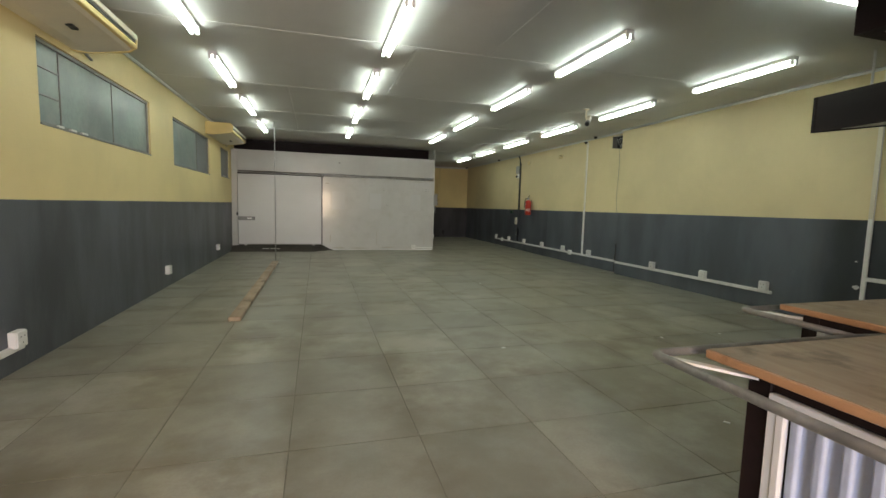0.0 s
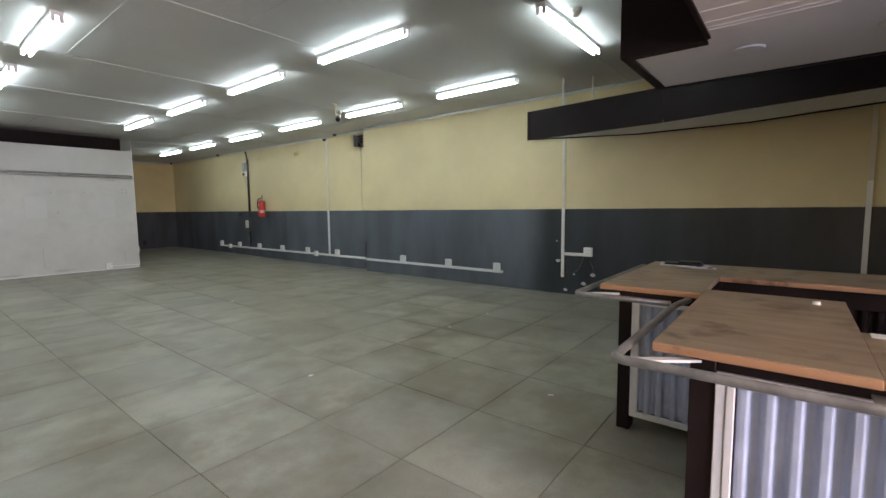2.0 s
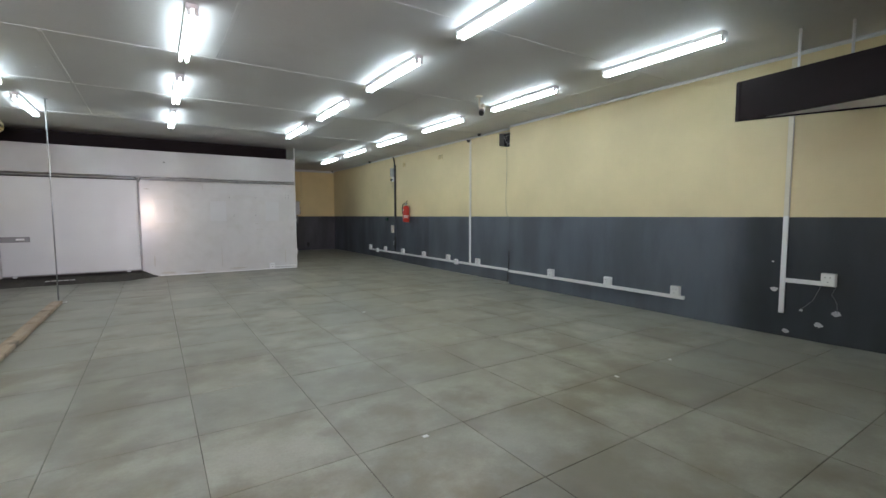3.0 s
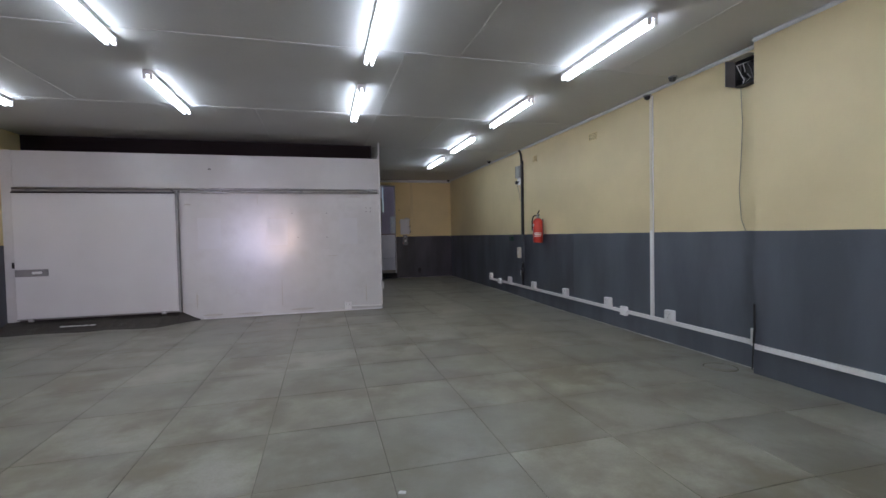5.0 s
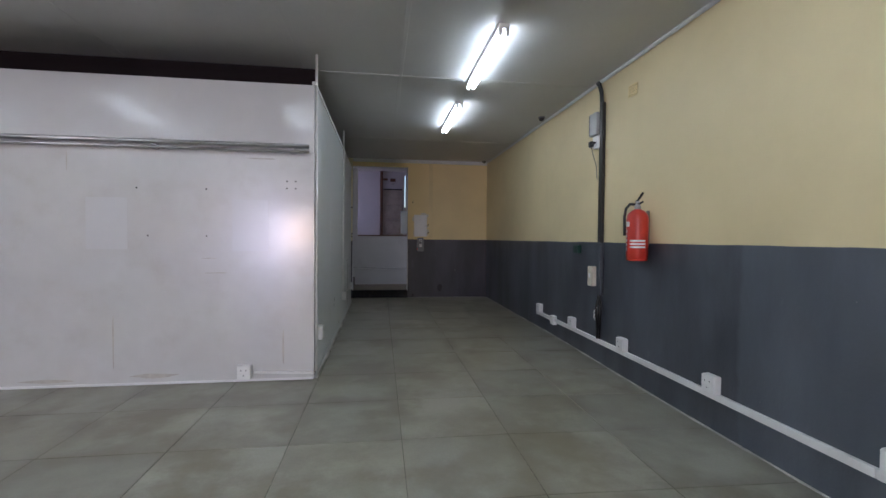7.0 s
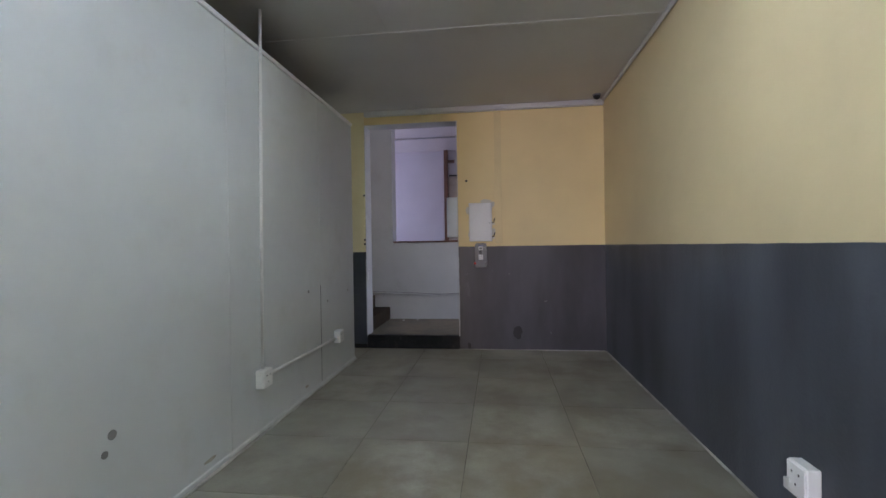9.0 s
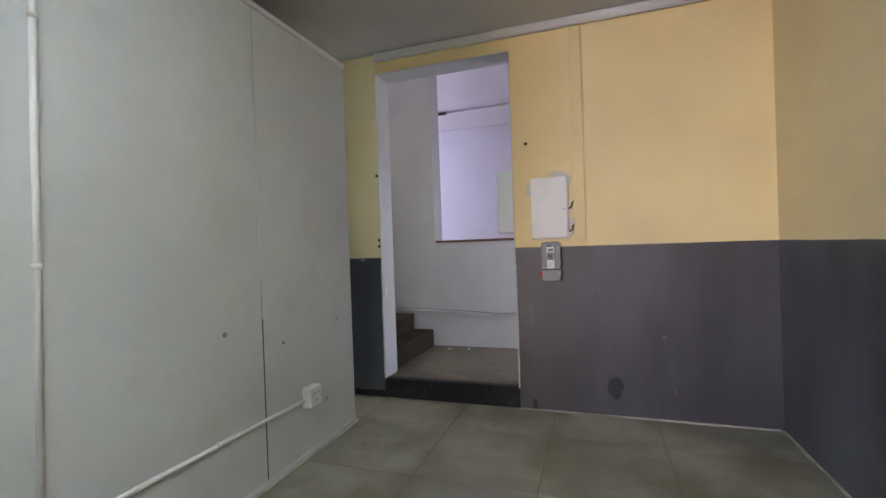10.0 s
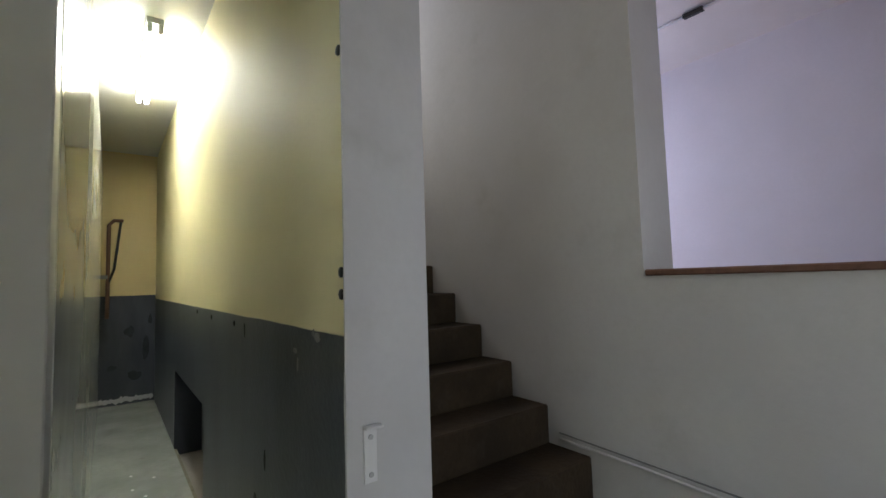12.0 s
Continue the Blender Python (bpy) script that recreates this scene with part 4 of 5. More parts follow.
part("top_flap", boxes((-0.17, -0.003, -0.15, 0.045, 0.2205, 0.226), bevel=0.002), CREAM, ob, "pale bent top flap")
for k in range(7):
    y = -0.12 + 0.02 * k
    pts = [(-0.02, y, 0.2), (-0.07 - 0.02 * (k % 3), y + 0.02, 0.17), (-0.1, y + 0.01 - 0.03 * (k % 2), 0.12 - 0.01 * k), (-0.05, y, 0.05), (-0.02, 0.02, 0.02)]
    part("cable", sweep(bmesh.new(), pts, 0.004, 6), (BLACK, GREYPLASTIC, PLASTIC)[k % 3], ob)
# drawn as a wire, stands in for a thin crack down the plaster
part("loose_wire", sweep(bmesh.new(), [(-0.03, 0.03, 0.0), (-0.012, 0.03, -0.3), (-0.008, 0.042, -0.55), (-0.008, 0.065, -0.9), (-0.008, 0.045, -1.15), (-0.008, 0.0, -1.27)], 0.0026, 6), GREYPLASTIC, ob, "thin line standing in for a crack in the plaster")
ob = thing("loose_cable", (NEAR - 0.012, 7.75, 0.26), "black cable hanging over the trunking at the wall step", "cable")
part("cable", sweep(bmesh.new(), [(-0.03, -0.01, -0.02), (-0.022, -0.012, 0.1), (-0.004, 0.008, 0.3)], 0.009, 8), BLACK, ob)
part("cable", sweep(bmesh.new(), [(-0.03, -0.01, -0.02), (-0.035, -0.005, -0.14), (-0.02, 0.012, -0.25)], 0.006, 8), BLACK, ob)
ob = thing("drain_cover", (5.71, 7.98, fall(5.71, 7.98)), "round flush floor drain cover with dark rim", "drain cover")
part("rim", lathe([(0.128, 0.0), (0.136, 0.0015), (0.135, 0.003), (0.129, 0.003), (0.127, 0.001)], 32), GROUT, ob)
part("lid", lathe([(0.127, 0.0), (0.127, 0.003), (0.05, 0.004), (0.001, 0.004)], 32), TILE, ob)

# ceiling and wall domes, hanging camera
for x, y in ((5.85, 8.67), (5.85, 13.85), (5.86, 17.1), (5.93, 9.13)):
    ob = thing("dome_sensor", (x, y, CEILING - 0.005 if x < 5.9 else CEILING - 0.05), "small black dome sensor under the ceiling", "sensor", "dome sensors")
    part("dome", lathe([(0.036, 0.0), (0.036, -0.018), (0.028, -0.036), (0.012, -0.046), (0.001, -0.047)], 16), BLACK, ob)
    part("collar", lathe([(0.044, 0.005), (0.044, -0.008), (0.03, -0.01)], 16), GREYPLASTIC, ob)
ob = thing("hanging_camera", (4.2, 6.53, CEILING), "security camera hanging from a ceiling bracket", "camera")
part("base", lathe([(0.045, 0.0), (0.045, -0.012), (0.02, -0.018)], 16), CREAM, ob)
part("stem", sweep(bmesh.new(), [(0, 0, -0.01), (0, 0, -0.14), (0.02, -0.01, -0.165)], 0.014, 8), CREAM, ob)
part("barrel", sweep(bmesh.new(), [(0.07, 0.02, -0.13), (0.05, 0.0, -0.155), (-0.03, -0.085, -0.235)], 0.036, 14), GREYPLASTIC, ob)
part("sun_shield", sweep(bmesh.new(), [(0.075, 0.025, -0.105), (-0.01, -0.065, -0.19)], 0.03, 10), CREAM, ob, "cream sun shield")
part("lens", rod((-0.03, -0.085, -0.235), (-0.042, -0.098, -0.247), 0.034), BLACK, ob, "black lens")
ob = thing("smoke_detector", (3.42, 2.53, CEILING), "white round smoke detector on the ceiling", "smoke detector")
part("body", lathe([(0.05, 0.0), (0.05, -0.02), (0.035, -0.045), (0.02, -0.06), (0.001, -0.06)], 18), PLASTIC, ob)

# ---- under-ceiling air conditioners on the left wall ----
for y0, y1 in ((3.36, 5.01), (9.65, 11.3)):
    ob = thing("air_conditioner", (LEFT, y0, 2.445), "yellowed under-ceiling air conditioner on the wall", "air conditioner", "air conditioners")
    n = y1 - y0
    bm = prism([(0.0, 0.0), (0.12, -0.01), (0.41, 0.035), (0.46, 0.075), (0.465, 0.16), (0.43, 0.21), (0.0, 0.21)], 0.03, n - 0.03)
    for v in bm.verts:
        v.co = Vector((v.co.x, v.co.z, v.co.y))
    part("body", bm, CREAM, ob)
    for a in (0.0, n - 0.029):
        bm = prism([(0.0, -0.006), (0.12, -0.016), (0.415, 0.03), (0.47, 0.072), (0.475, 0.165), (0.435, 0.218), (0.0, 0.218)], a, a + 0.029)
        for v in bm.verts:
            v.co = Vector((v.co.x, v.co.z, v.co.y))
        part("end_cap", bm, OLDPLASTIC, ob, "yellowed end cap")
    part("outlet_slot", boxes((0.452, 0.472, 0.04, n - 0.04, 0.105, 0.13)), BLACK, ob, "dark outlet slot")
    part("front_strip", boxes((0.445, 0.482, 0.03, n - 0.03, 0.132, 0.175), bevel=0.004), CREAM, ob)
    part("lower_strip", boxes((0.43, 0.472, 0.03, n - 0.03, 0.056, 0.102), bevel=0.006), OLDPLASTIC, ob, "yellowed lower lip")
    bm = boxes((0.23, 0.275, n * 0.6, n * 0.6 + 0.1, -0.002, 0.02), bevel=0.004)
    part("drain_hole", bm, BLACK, ob)
    part("refrigerant_pipe", sweep(bmesh.new(), [(0.02, n + 0.25, 0.0), (0.03, n + 0.05, 0.03), (0.05, n - 0.02, 0.08)], 0.012, 8), GREYPLASTIC, ob)

# ---- timber batten and pole on the floor ----
ob = thing("floor_batten", (-0.61, 5.1, 0), "long brown timber batten lying on the tiles", "batten")
for k in range(3):
    a, b = 4.55 * k / 3, 4.55 * (k + 1) / 3
    part("timber", boxes((-0.062, 0.058, a + 0.002, b - 0.002, 0.0, 0.045), bevel=0.008), BATTEN, ob)
ob = thing("pole", (-0.61, 9.75, 0), "thin grey steel pole between floor and ceiling", "pole")
part("shaft", rod((0, 0, 0.008), (0, 0, CEILING - 0.006), 0.008), STEEL, ob)
part("base_plate", boxes((-0.09, 0.09, -0.03, 0.03, 0, 0.008), bevel=0.003), PAPER, ob, "white base plate")
part("top_plate", boxes((-0.04, 0.04, -0.04, 0.04, CEILING - 0.006, CEILING), bevel=0.002), STEEL, ob)

# ---- the bar: counters, worktops, rails ----


def turned(bm):
    """Swap x and y, for what is built along the other wall."""
    for v in bm.verts:
        v.co = Vector((v.co.y, v.co.x, v.co.z))
    return bm


bar = thing("bar_counter", (1.6, 0.2, 0), "dark-framed bar counter clad in corrugated galvanised sheet", "bar counter", "bar counters")


def bar_box(name, x0, x1, y0, y1, z0, z1, m, label="", bevel=0.003, base=(1.6, 0.2), parent=None):
    return part(name, boxes((x0 - base[0], x1 - base[0], y0 - base[1], y1 - base[1], z0, z1), bevel=bevel), m, parent or bar, label)


for y0, y1 in ((1.251, 1.32), (0.0, 0.09), (-1.15, -1.05)):
    bar_box("post", 1.4, 1.49, y0, y1, 0, 0.754, BROWN)
for x0, y0 in ((2.31, 1.23), (1.8, 0.0), (1.8, -1.15), (2.31, 0.96)):
    bar_box("post", x0, x0 + 0.09, y0, y0 + 0.09, 0, 0.754, BROWN)
bar_box("apron", 1.404, 1.44, -1.05, 1.251, 0.709, 0.754, BROWN)
bar_box("apron", 1.49, 2.31, 1.285, 1.316, 0.668, 0.754, BROWN)
bar_box("apron", 1.89, 2.31, 0.965, 0.99, 0.6, 0.754, BROWN)
bar_box("trim_strip", 1.39, 1.412, -1.05, 1.2505, 0.672, 0.708, WHITE, "white painted trim strip")
bar_box("trim_strip", 1.39, 1.412, 1.224, 1.2505, 0.08, 0.671, WHITE, "white painted trim strip")
bar_box("trim_strip", 1.386, 1.408, 1.2, 1.2225, 0.08, 0.671, WHITE, "white painted trim strip")
bar_box("trim_strip", 1.39, 1.412, -1.05, 1.199, 0.08, 0.115, WHITE, "white painted trim strip")
bar_box("kick_board", 1.43, 1.45, -1.05, 1.251, 0, 0.08, BROWN)
bar_box("back_board", 1.84, 1.86, -1.05, 0.96, 0.08, 0.754, BROWN)
bar_box("side_board", 2.37, 2.39, 1.05, 1.23, 0.08, 0.754, BROWN)
for y0, y1 in ((0.7, 1.199), (0.1, 0.664), (-1.04, -0.01)):
    bm = corrugated(y0, y1, 0.116, 0.671, 1.408)
    bmesh.ops.translate(bm, vec=(-1.6, -0.2, 0), verts=bm.verts)
    part("corrugated_sheet", bm, GALV, bar, "corrugated galvanised sheet")
seam = bar_box("seam_strip", 1.394, 1.406, 0.666, 0.699, 0.116, 0.671, GALV, "flat riveted joint strip")
for k in range(12):
    z = 0.14 + 0.042 * k
    part("rivet", rod((1.389 - 1.6, 0.683 - 0.2, z), (1.395 - 1.6, 0.683 - 0.2, z), 0.003, 8), GALV, seam)
bm = turned(corrugated(1.5, 2.3, 0.116, 0.665, 1.312))
bmesh.ops.translate(bm, vec=(-1.6, -0.2, 0), verts=bm.verts)
part("corrugated_sheet", bm, GALV, bar, "corrugated galvanised sheet")

far_bar = thing("bar_counter", (2.9, 1.2, 0), "dark-framed bar counter with white-trimmed corrugated front", "bar counter", "bar counters")
FB = (2.9, 1.2)
for x0, x1, y0, y1 in ((2.297, 2.38, 1.737, 1.803), (3.4, 3.48, 1.737, 1.803), (3.4, 3.48, 0.52, 0.61), (2.95, 3.03, 0.52, 0.61), (2.95, 3.03, 1.41, 1.5)):
    bar_box("post", x0, x1, y0, y1, 0, 0.754, BROWN, "", 0.003, FB, far_bar)
bar_box("apron", 2.3, 2.33, 1.42, 1.736, 0.712, 0.754, BROWN, "", 0.003, FB, far_bar)
bar_box("apron", 2.381, 3.4, 1.775, 1.8, 0.712, 0.754, BROWN, "", 0.003, FB, far_bar)
bar_box("apron", 2.952, 2.98, 0.61, 1.41, 0.66, 0.754, BROWN, "", 0.003, FB, far_bar)
for y0, y1, z0, z1 in ((1.698, 1.7365, 0.082, 0.71), (1.422, 1.6975, 0.69, 0.71), (1.422, 1.6975, 0.082, 0.112)):
    bar_box("trim_strip", 2.292, 2.312, y0, y1, z0, z1, WHITE, "white painted trim strip", 0.003, FB, far_bar)
bar_box("base_board", 2.36, 3.39, 1.43, 1.73, 0.085, 0.11, BROWN, "", 0.003, FB, far_bar)
bar_box("side_board", 3.45, 3.47, 0.61, 1.736, 0.09, 0.754, BROWN, "", 0.003, FB, far_bar)
bar_box("shelf", 2.99, 3.45, 0.61, 1.41, 0.3, 0.32, BROWN, "", 0.003, FB, far_bar)
bm = corrugated(1.422, 1.697, 0.112, 0.69, 2.31)
bmesh.ops.translate(bm, vec=(-FB[0], -FB[1], 0), verts=bm.verts)
part("corrugated_sheet", bm, GALV, far_bar, "corrugated galvanised sheet")
bm = corrugated(0.615, 1.405, 0.1, 0.655, 2.975)
bmesh.ops.translate(bm, vec=(-FB[0], -FB[1], 0), verts=bm.verts)
part("corrugated_sheet", bm, BROWN, far_bar, "dark corrugated sheet inside the bar")
bm = turned(corrugated(2.385, 3.395, 0.1, 0.71, 1.79))
bmesh.ops.translate(bm, vec=(-FB[0], -FB[1], 0), verts=bm.verts)
part("corrugated_sheet", bm, GALV, far_bar, "corrugated galvanised sheet")

for name, base, boards, label in (
        ("bar_worktop", (1.345, 0.2), ((1.345, 1.86, -1.2, 0.9), (1.345, 2.44, 0.9, 1.418)), "stained reddish wooden bar worktop with worn patches"),
        ("bar_worktop", (2.34, 1.2), ((2.3, 3.53, 1.421, 1.908), (2.92, 3.53, 0.46, 1.4205)), "worn wooden worktop of the second bar counter")):
    ob = thing(name, (*base, 0.754), label, "worktop", "bar worktops")
    for x0, x1, y0, y1 in boards:
        bd = part("board", boxes((x0 - base[0] + 0.006, x1 - base[0] - 0.006, y0 - base[1] + 0.0003, y1 - base[1] - 0.0003, 0.0, 0.028), bevel=0.001), TOP, ob)
        part("edge_lipping", boxes((x0 - base[0] - 0.006, x0 - base[0] + 0.0055, y0 - base[1] + 0.0006, y1 - base[1] - 0.0006, 0.001, 0.027), bevel=0.003), EDGE, bd, "orange-brown edge lipping")


def rail(points, label, arms):
    ob = thing("bar_rail", points[0], label, "rail", "bar rails")
    o = Vector(points[0])
    smooth = []
    for i, p in enumerate(points):
        p = Vector(p)
        if 0 < i < len(points) - 1:
            a, b = (Vector(points[i - 1]) - p).normalized() * 0.03, (Vector(points[i + 1]) - p).normalized() * 0.03
            smooth += [p + a, p + a * 0.4 + b * 0.4 - (a + b) * 0.12, p + b]
        else:
            smooth.append(p)
    part("pipe", sweep(bmesh.new(), [p - o for p in smooth], 0.014, 14), PIPE, ob)
    for k_, (a, b) in enumerate(arms):
        d = Vector(b) - Vector(a)
        n = d.cross(Vector((0, 0, 1))).normalized() * 0.015
        bm = bmesh.new()
        vs = [bm.verts.new(Vector(q) - o + s * n + Vector((0, 0, h))) for q in (a, b) for s in (-1, 1) for h in (-0.004, 0.004)]
        for f in ((0, 1, 3, 2), (4, 6, 7, 5), (0, 4, 5, 1), (2, 3, 7, 6), (0, 2, 6, 4), (1, 5, 7, 3)):
            bm.faces.new([vs[k] for k in f])
        part("bracket", bm, PIPE if k_ else WHITE, ob, "" if k_ else "flat white bracket")


rail([(1.215, -1.2, 0.75), (1.215, 1.497, 0.75), (2.1, 1.497, 0.75), (2.27, 1.47, 0.75)], "scuffed grey steel pipe rail round the bar",
     [((1.228, 1.44, 0.752), (1.41, 1.3, 0.73)), ((1.215, 0.3, 0.74), (1.405, 0.3, 0.72)), ((1.215, 0.9, 0.74), (1.405, 0.9, 0.72))])
rail([(2.17, 1.53, 0.74), (2.17, 1.995, 0.74), (3.55, 1.995, 0.74)], "scuffed grey steel pipe rail round the second counter",
     [((2.185, 1.955, 0.742), (2.32, 1.8, 0.735)), ((3.3, 1.985, 0.735), (3.3, 1.8, 0.73))])

# things lying on the worktops
Z = 0.7825
for k, (x, y, a) in enumerate(((3.42, 1.78, 12), (3.36, 1.62, -20), (3.28, 1.55, 8))):
    bm = boxes((-0.1 if k < 2 else -0.04, 0.1 if k < 2 else 0.04, -0.07, 0.07, 0, 0.0015))
    ob = tagged(new("paper_sheet", mesh_of("paper_sheet", bm, PAPER)), "white printed sheet of paper on the worktop", "paper", "papers on the bar")
    ob.matrix_world = pose(x, y, Z + 0.0005 * k, 0, 0, a)
    part("print_block", boxes((-0.06 if k < 2 else -0.03, 0.05 if k < 2 else 0.03, -0.05, -0.02, 0.0016, 0.002)), INK, ob, "blue printed block")
ob = thing("wallet", (3.4, 1.69, Z + 0.002), "black folded leather wallet on papers", "wallet")
part("cover", boxes((-0.055, 0.055, -0.12, 0.12, 0, 0.014), bevel=0.005), BLACK, ob)
part("flap", boxes((-0.05, 0.05, -0.11, 0.03, 0.0145, 0.026), bevel=0.005), BLACK, ob)
ob = thing("leaflet", (1.82, 0.8, Z), "white and blue leaflet at the worktop edge", "leaflet")
part("sheet", boxes((-0.03, 0.03, -0.08, 0.08, 0, 0.002)), PAPER, ob)
part("print_block", boxes((-0.02, 0.02, -0.07, -0.01, 0.0021, 0.0025)), INK, ob, "blue printed block")
ob = thing("bottle_cap", (2.3, 1.0, Z), "small white bottle cap on the worktop", "bottle cap")
part("cap", lathe([(0.014, 0), (0.015, 0.004), (0.014, 0.012), (0.004, 0.013)], 14), PLASTIC, ob)

# ---- canopies over the bar ----
CAN0, CAN1 = 2.055, 2.41


def canopy(outline, label):
    cx, cy = outline[0]
    ob = thing("bar_canopy", (cx, cy, CAN0), label, "canopy", "bar canopies")
    loc = [(x - cx, y - cy) for x, y in outline]

    def ring(pts, sign):
        for k in range(len(pts)):
            a, b = Vector((*pts[k], 0)), Vector((*pts[(k + 1) % len(pts)], 0))
            d = (b - a).normalized()
            inn = Vector((-d.y, d.x, 0)) * sign * 0.022
            bm = prism([(a + d * 0.001).to_2d(), (b - d * 0.001).to_2d(), (b - d * 0.023 + inn).to_2d(), (a + d * 0.023 + inn).to_2d()], 0, CAN1 - CAN0)
            part("fascia_board", bm, BOARD, ob, "dark brown fascia board")
    ring(loc, 1)
    return ob, loc


def polygon_inset(loc, d):
    """Shrink an anticlockwise outline by d."""
    out = []
    for k in range(len(loc)):
        p, q, r = Vector(loc[k - 1]), Vector(loc[k]), Vector(loc[(k + 1) % len(loc)])
        e, f = (q - p).normalized(), (r - q).normalized()
        ne, nf = Vector((-e.y, e.x)), Vector((-f.y, f.x))
        out.append(tuple(q + (ne + nf) * (d / (1 + ne.dot(nf)))))
    return out


can1, loc1 = canopy([(1.25, -1.2), (3.53, -1.2), (3.53, 1.93), (2.62, 1.93), (2.62, 1.495), (1.25, 1.495)], "dark-fascia dropped canopy with white soffit above the bar")
soff = polygon_inset(loc1, 0.0225)
SOFFIT_LINES = (2.24, 2.385, 2.455, 2.5)
hx0, hx1, hy0, hy1 = 1.98 - 1.25, 2.6 - 1.25, -0.6 + 1.2, 0.63 + 1.2
x0, x1, x2, y0, y1, y2 = soff[0][0], soff[4][0], soff[1][0], soff[0][1], soff[4][1], soff[2][1]
for b in ((x0, hx0, y0, y1), (hx0, hx1, y0, hy0), (hx0, hx1, hy1, y1), (hx1, x2, y0, y1), (x1, x2, y1, y2)):
    part("soffit_board", boxes((*b, 0.012, 0.03)), SOFFIT, can1, "white panelled soffit board")
for x in SOFFIT_LINES:
    part("soffit_joint", boxes((x - 1.25 - 0.006, x - 1.25 + 0.006, hy1 + 0.012, y1, 0.0085, 0.0115), bevel=0.0012), SOFFIT, can1)
for x, y in ((2.955 - 1.25, 1.335 + 1.2), (2.955 - 1.25, 0.74 + 1.2), (1.7 - 1.25, 1.0 + 1.2)):
    lamp = part("downlight_ring", lathe([(0.06, 0.004), (0.075, 0.004), (0.078, 0.011), (0.055, 0.0118)], 28), SOFFIT, can1, "white round downlight, unlit")
    lamp.location = (x, y, 0)
    part("downlight_glass", lathe([(0.054, 0.0105), (0.02, 0.01), (0.001, 0.01)], 24), PLASTIC, lamp)
for a, b in (((hx0, hy1), (hx1, hy1)), ((hx0, hy0), (hx0, hy1)), ((hx1, hy0), (hx1, hy1)), ((hx0, hy0), (hx1, hy0))):
    w = 0.011
    part("inner_fascia", boxes((min(a[0], b[0]) - w, max(a[0], b[0]) + w, min(a[1], b[1]) - w, max(a[1], b[1]) + w, -0.002, CAN1 - CAN0)), BOARD, can1, "dark inner fascia board")
part("rim_board", boxes((loc1[3][0] + 0.022, loc1[3][0] + 0.08, loc1[4][1] + 0.0, loc1[3][1] - 0.022, 0.001, 0.0115), (loc1[3][0] + 0.08, loc1[2][0] - 0.022, loc1[3][1] - 0.055, loc1[3][1] - 0.022, 0.001, 0.0115)), BOARD, can1)
part("top_board", boxes((x0, x2, y0, y1, 0.335, 0.35), (x1, x2, y1, y2, 0.335, 0.35)), BOARD, can1)
can2, loc2 = canopy([(4.38, 0.1), (5.12, 0.1), (5.6, 1.5), (5.6, 2.6), (5.1, 3.83), (4.93, 2.2)], "long dark-fascia canopy with white soffit beside the wall")
part("soffit", prism(polygon_inset(loc2, 0.0225), 0.012, 0.03), SOFFIT, can2, "white soffit")
part("top_board", prism(polygon_inset(loc2, 0.0225), 0.335, 0.35), BOARD, can2)
for can, o, spots_ in ((can1, (1.25, -1.2), ((2.75, 1.8), (3.4, 1.8), (3.4, 0.2), (1.5, 1.3), (1.5, -0.9))), (can2, (4.38, 0.1), ((5.19, 3.39), (5.33, 3.08), (5.5, 2.3), (5.46, 2.2), (4.9, 0.6)))):
    for x, y in spots_:
        part("hanger", rod((x - o[0], y - o[1], 0.35), (x - o[0], y - o[1], CEILING - CAN0), 0.011, 8), WHITE, can, "white hanging rod")

# ---- end wall: distribution board, meter, plates ----
ob = thing("distribution_board", (4.607, END, 1.235), "white steel distribution board with closed door", "distribution board")
part("frame", boxes((-0.13, 0.13, -0.018, 0, -0.006, 0.43), bevel=0.004), WHITE, ob)
dbd = part("door", boxes((-0.128, 0.119, -0.03, -0.0185, 0.002, 0.428), bevel=0.003), WHITE, ob)
part("lock", rod((0.1, -0.034, 0.2), (0.1, -0.03, 0.2), 0.005, 10), GREYPLASTIC, dbd)
part("hinge", boxes((0.1195, 0.124, -0.026, -0.019, 0.03, 0.4), bevel=0.001), WHITE, dbd)
for z in (0.2, 0.04):
    part("loose_wire", sweep(bmesh.new(), [(0.125, -0.01, z), (0.15, -0.03, z + 0.01), (0.155, -0.02, z + 0.04), (0.165, -0.004, z + 0.05)], 0.006, 8), BLACK, ob, "black wire tail")
    part("cable_gland", boxes((0.131, 0.16, -0.012, 0, z - 0.02, z + 0.0), bevel=0.003), CREAM, ob)

FILLER = surface("grey_wall_filler", (0.58, 0.55, 0.49), 0.8, vary=0.12, big=9, fine=60)


def daub(cx, cz, rx, rz, seed):
    """A smear of filler on the end wall with an uneven outline."""
    pts = []
    for k in range(48):
        a = 2 * math.pi * k / 48
        r = 1 + 0.45 * noise.noise((math.cos(a) * 1.4 + seed, math.sin(a) * 1.4, seed * 3.1)) + 0.12 * noise.noise((math.cos(a) * 6, math.sin(a) * 6, seed))
        pts.append((cx + rx * r * math.cos(a), cz + rz * r * math.sin(a)))
    bm = prism(pts, 0, 0.0035)
    for v in bm.verts:
        v.co = Vector((v.co.x, END - v.co.z, v.co.y))
    ob = tagged(new("filler_patch", mesh_of("filler_patch", bm, FILLER)), "grey filler smear on the yellow wall beside the board", "filler patch", "filler patches")


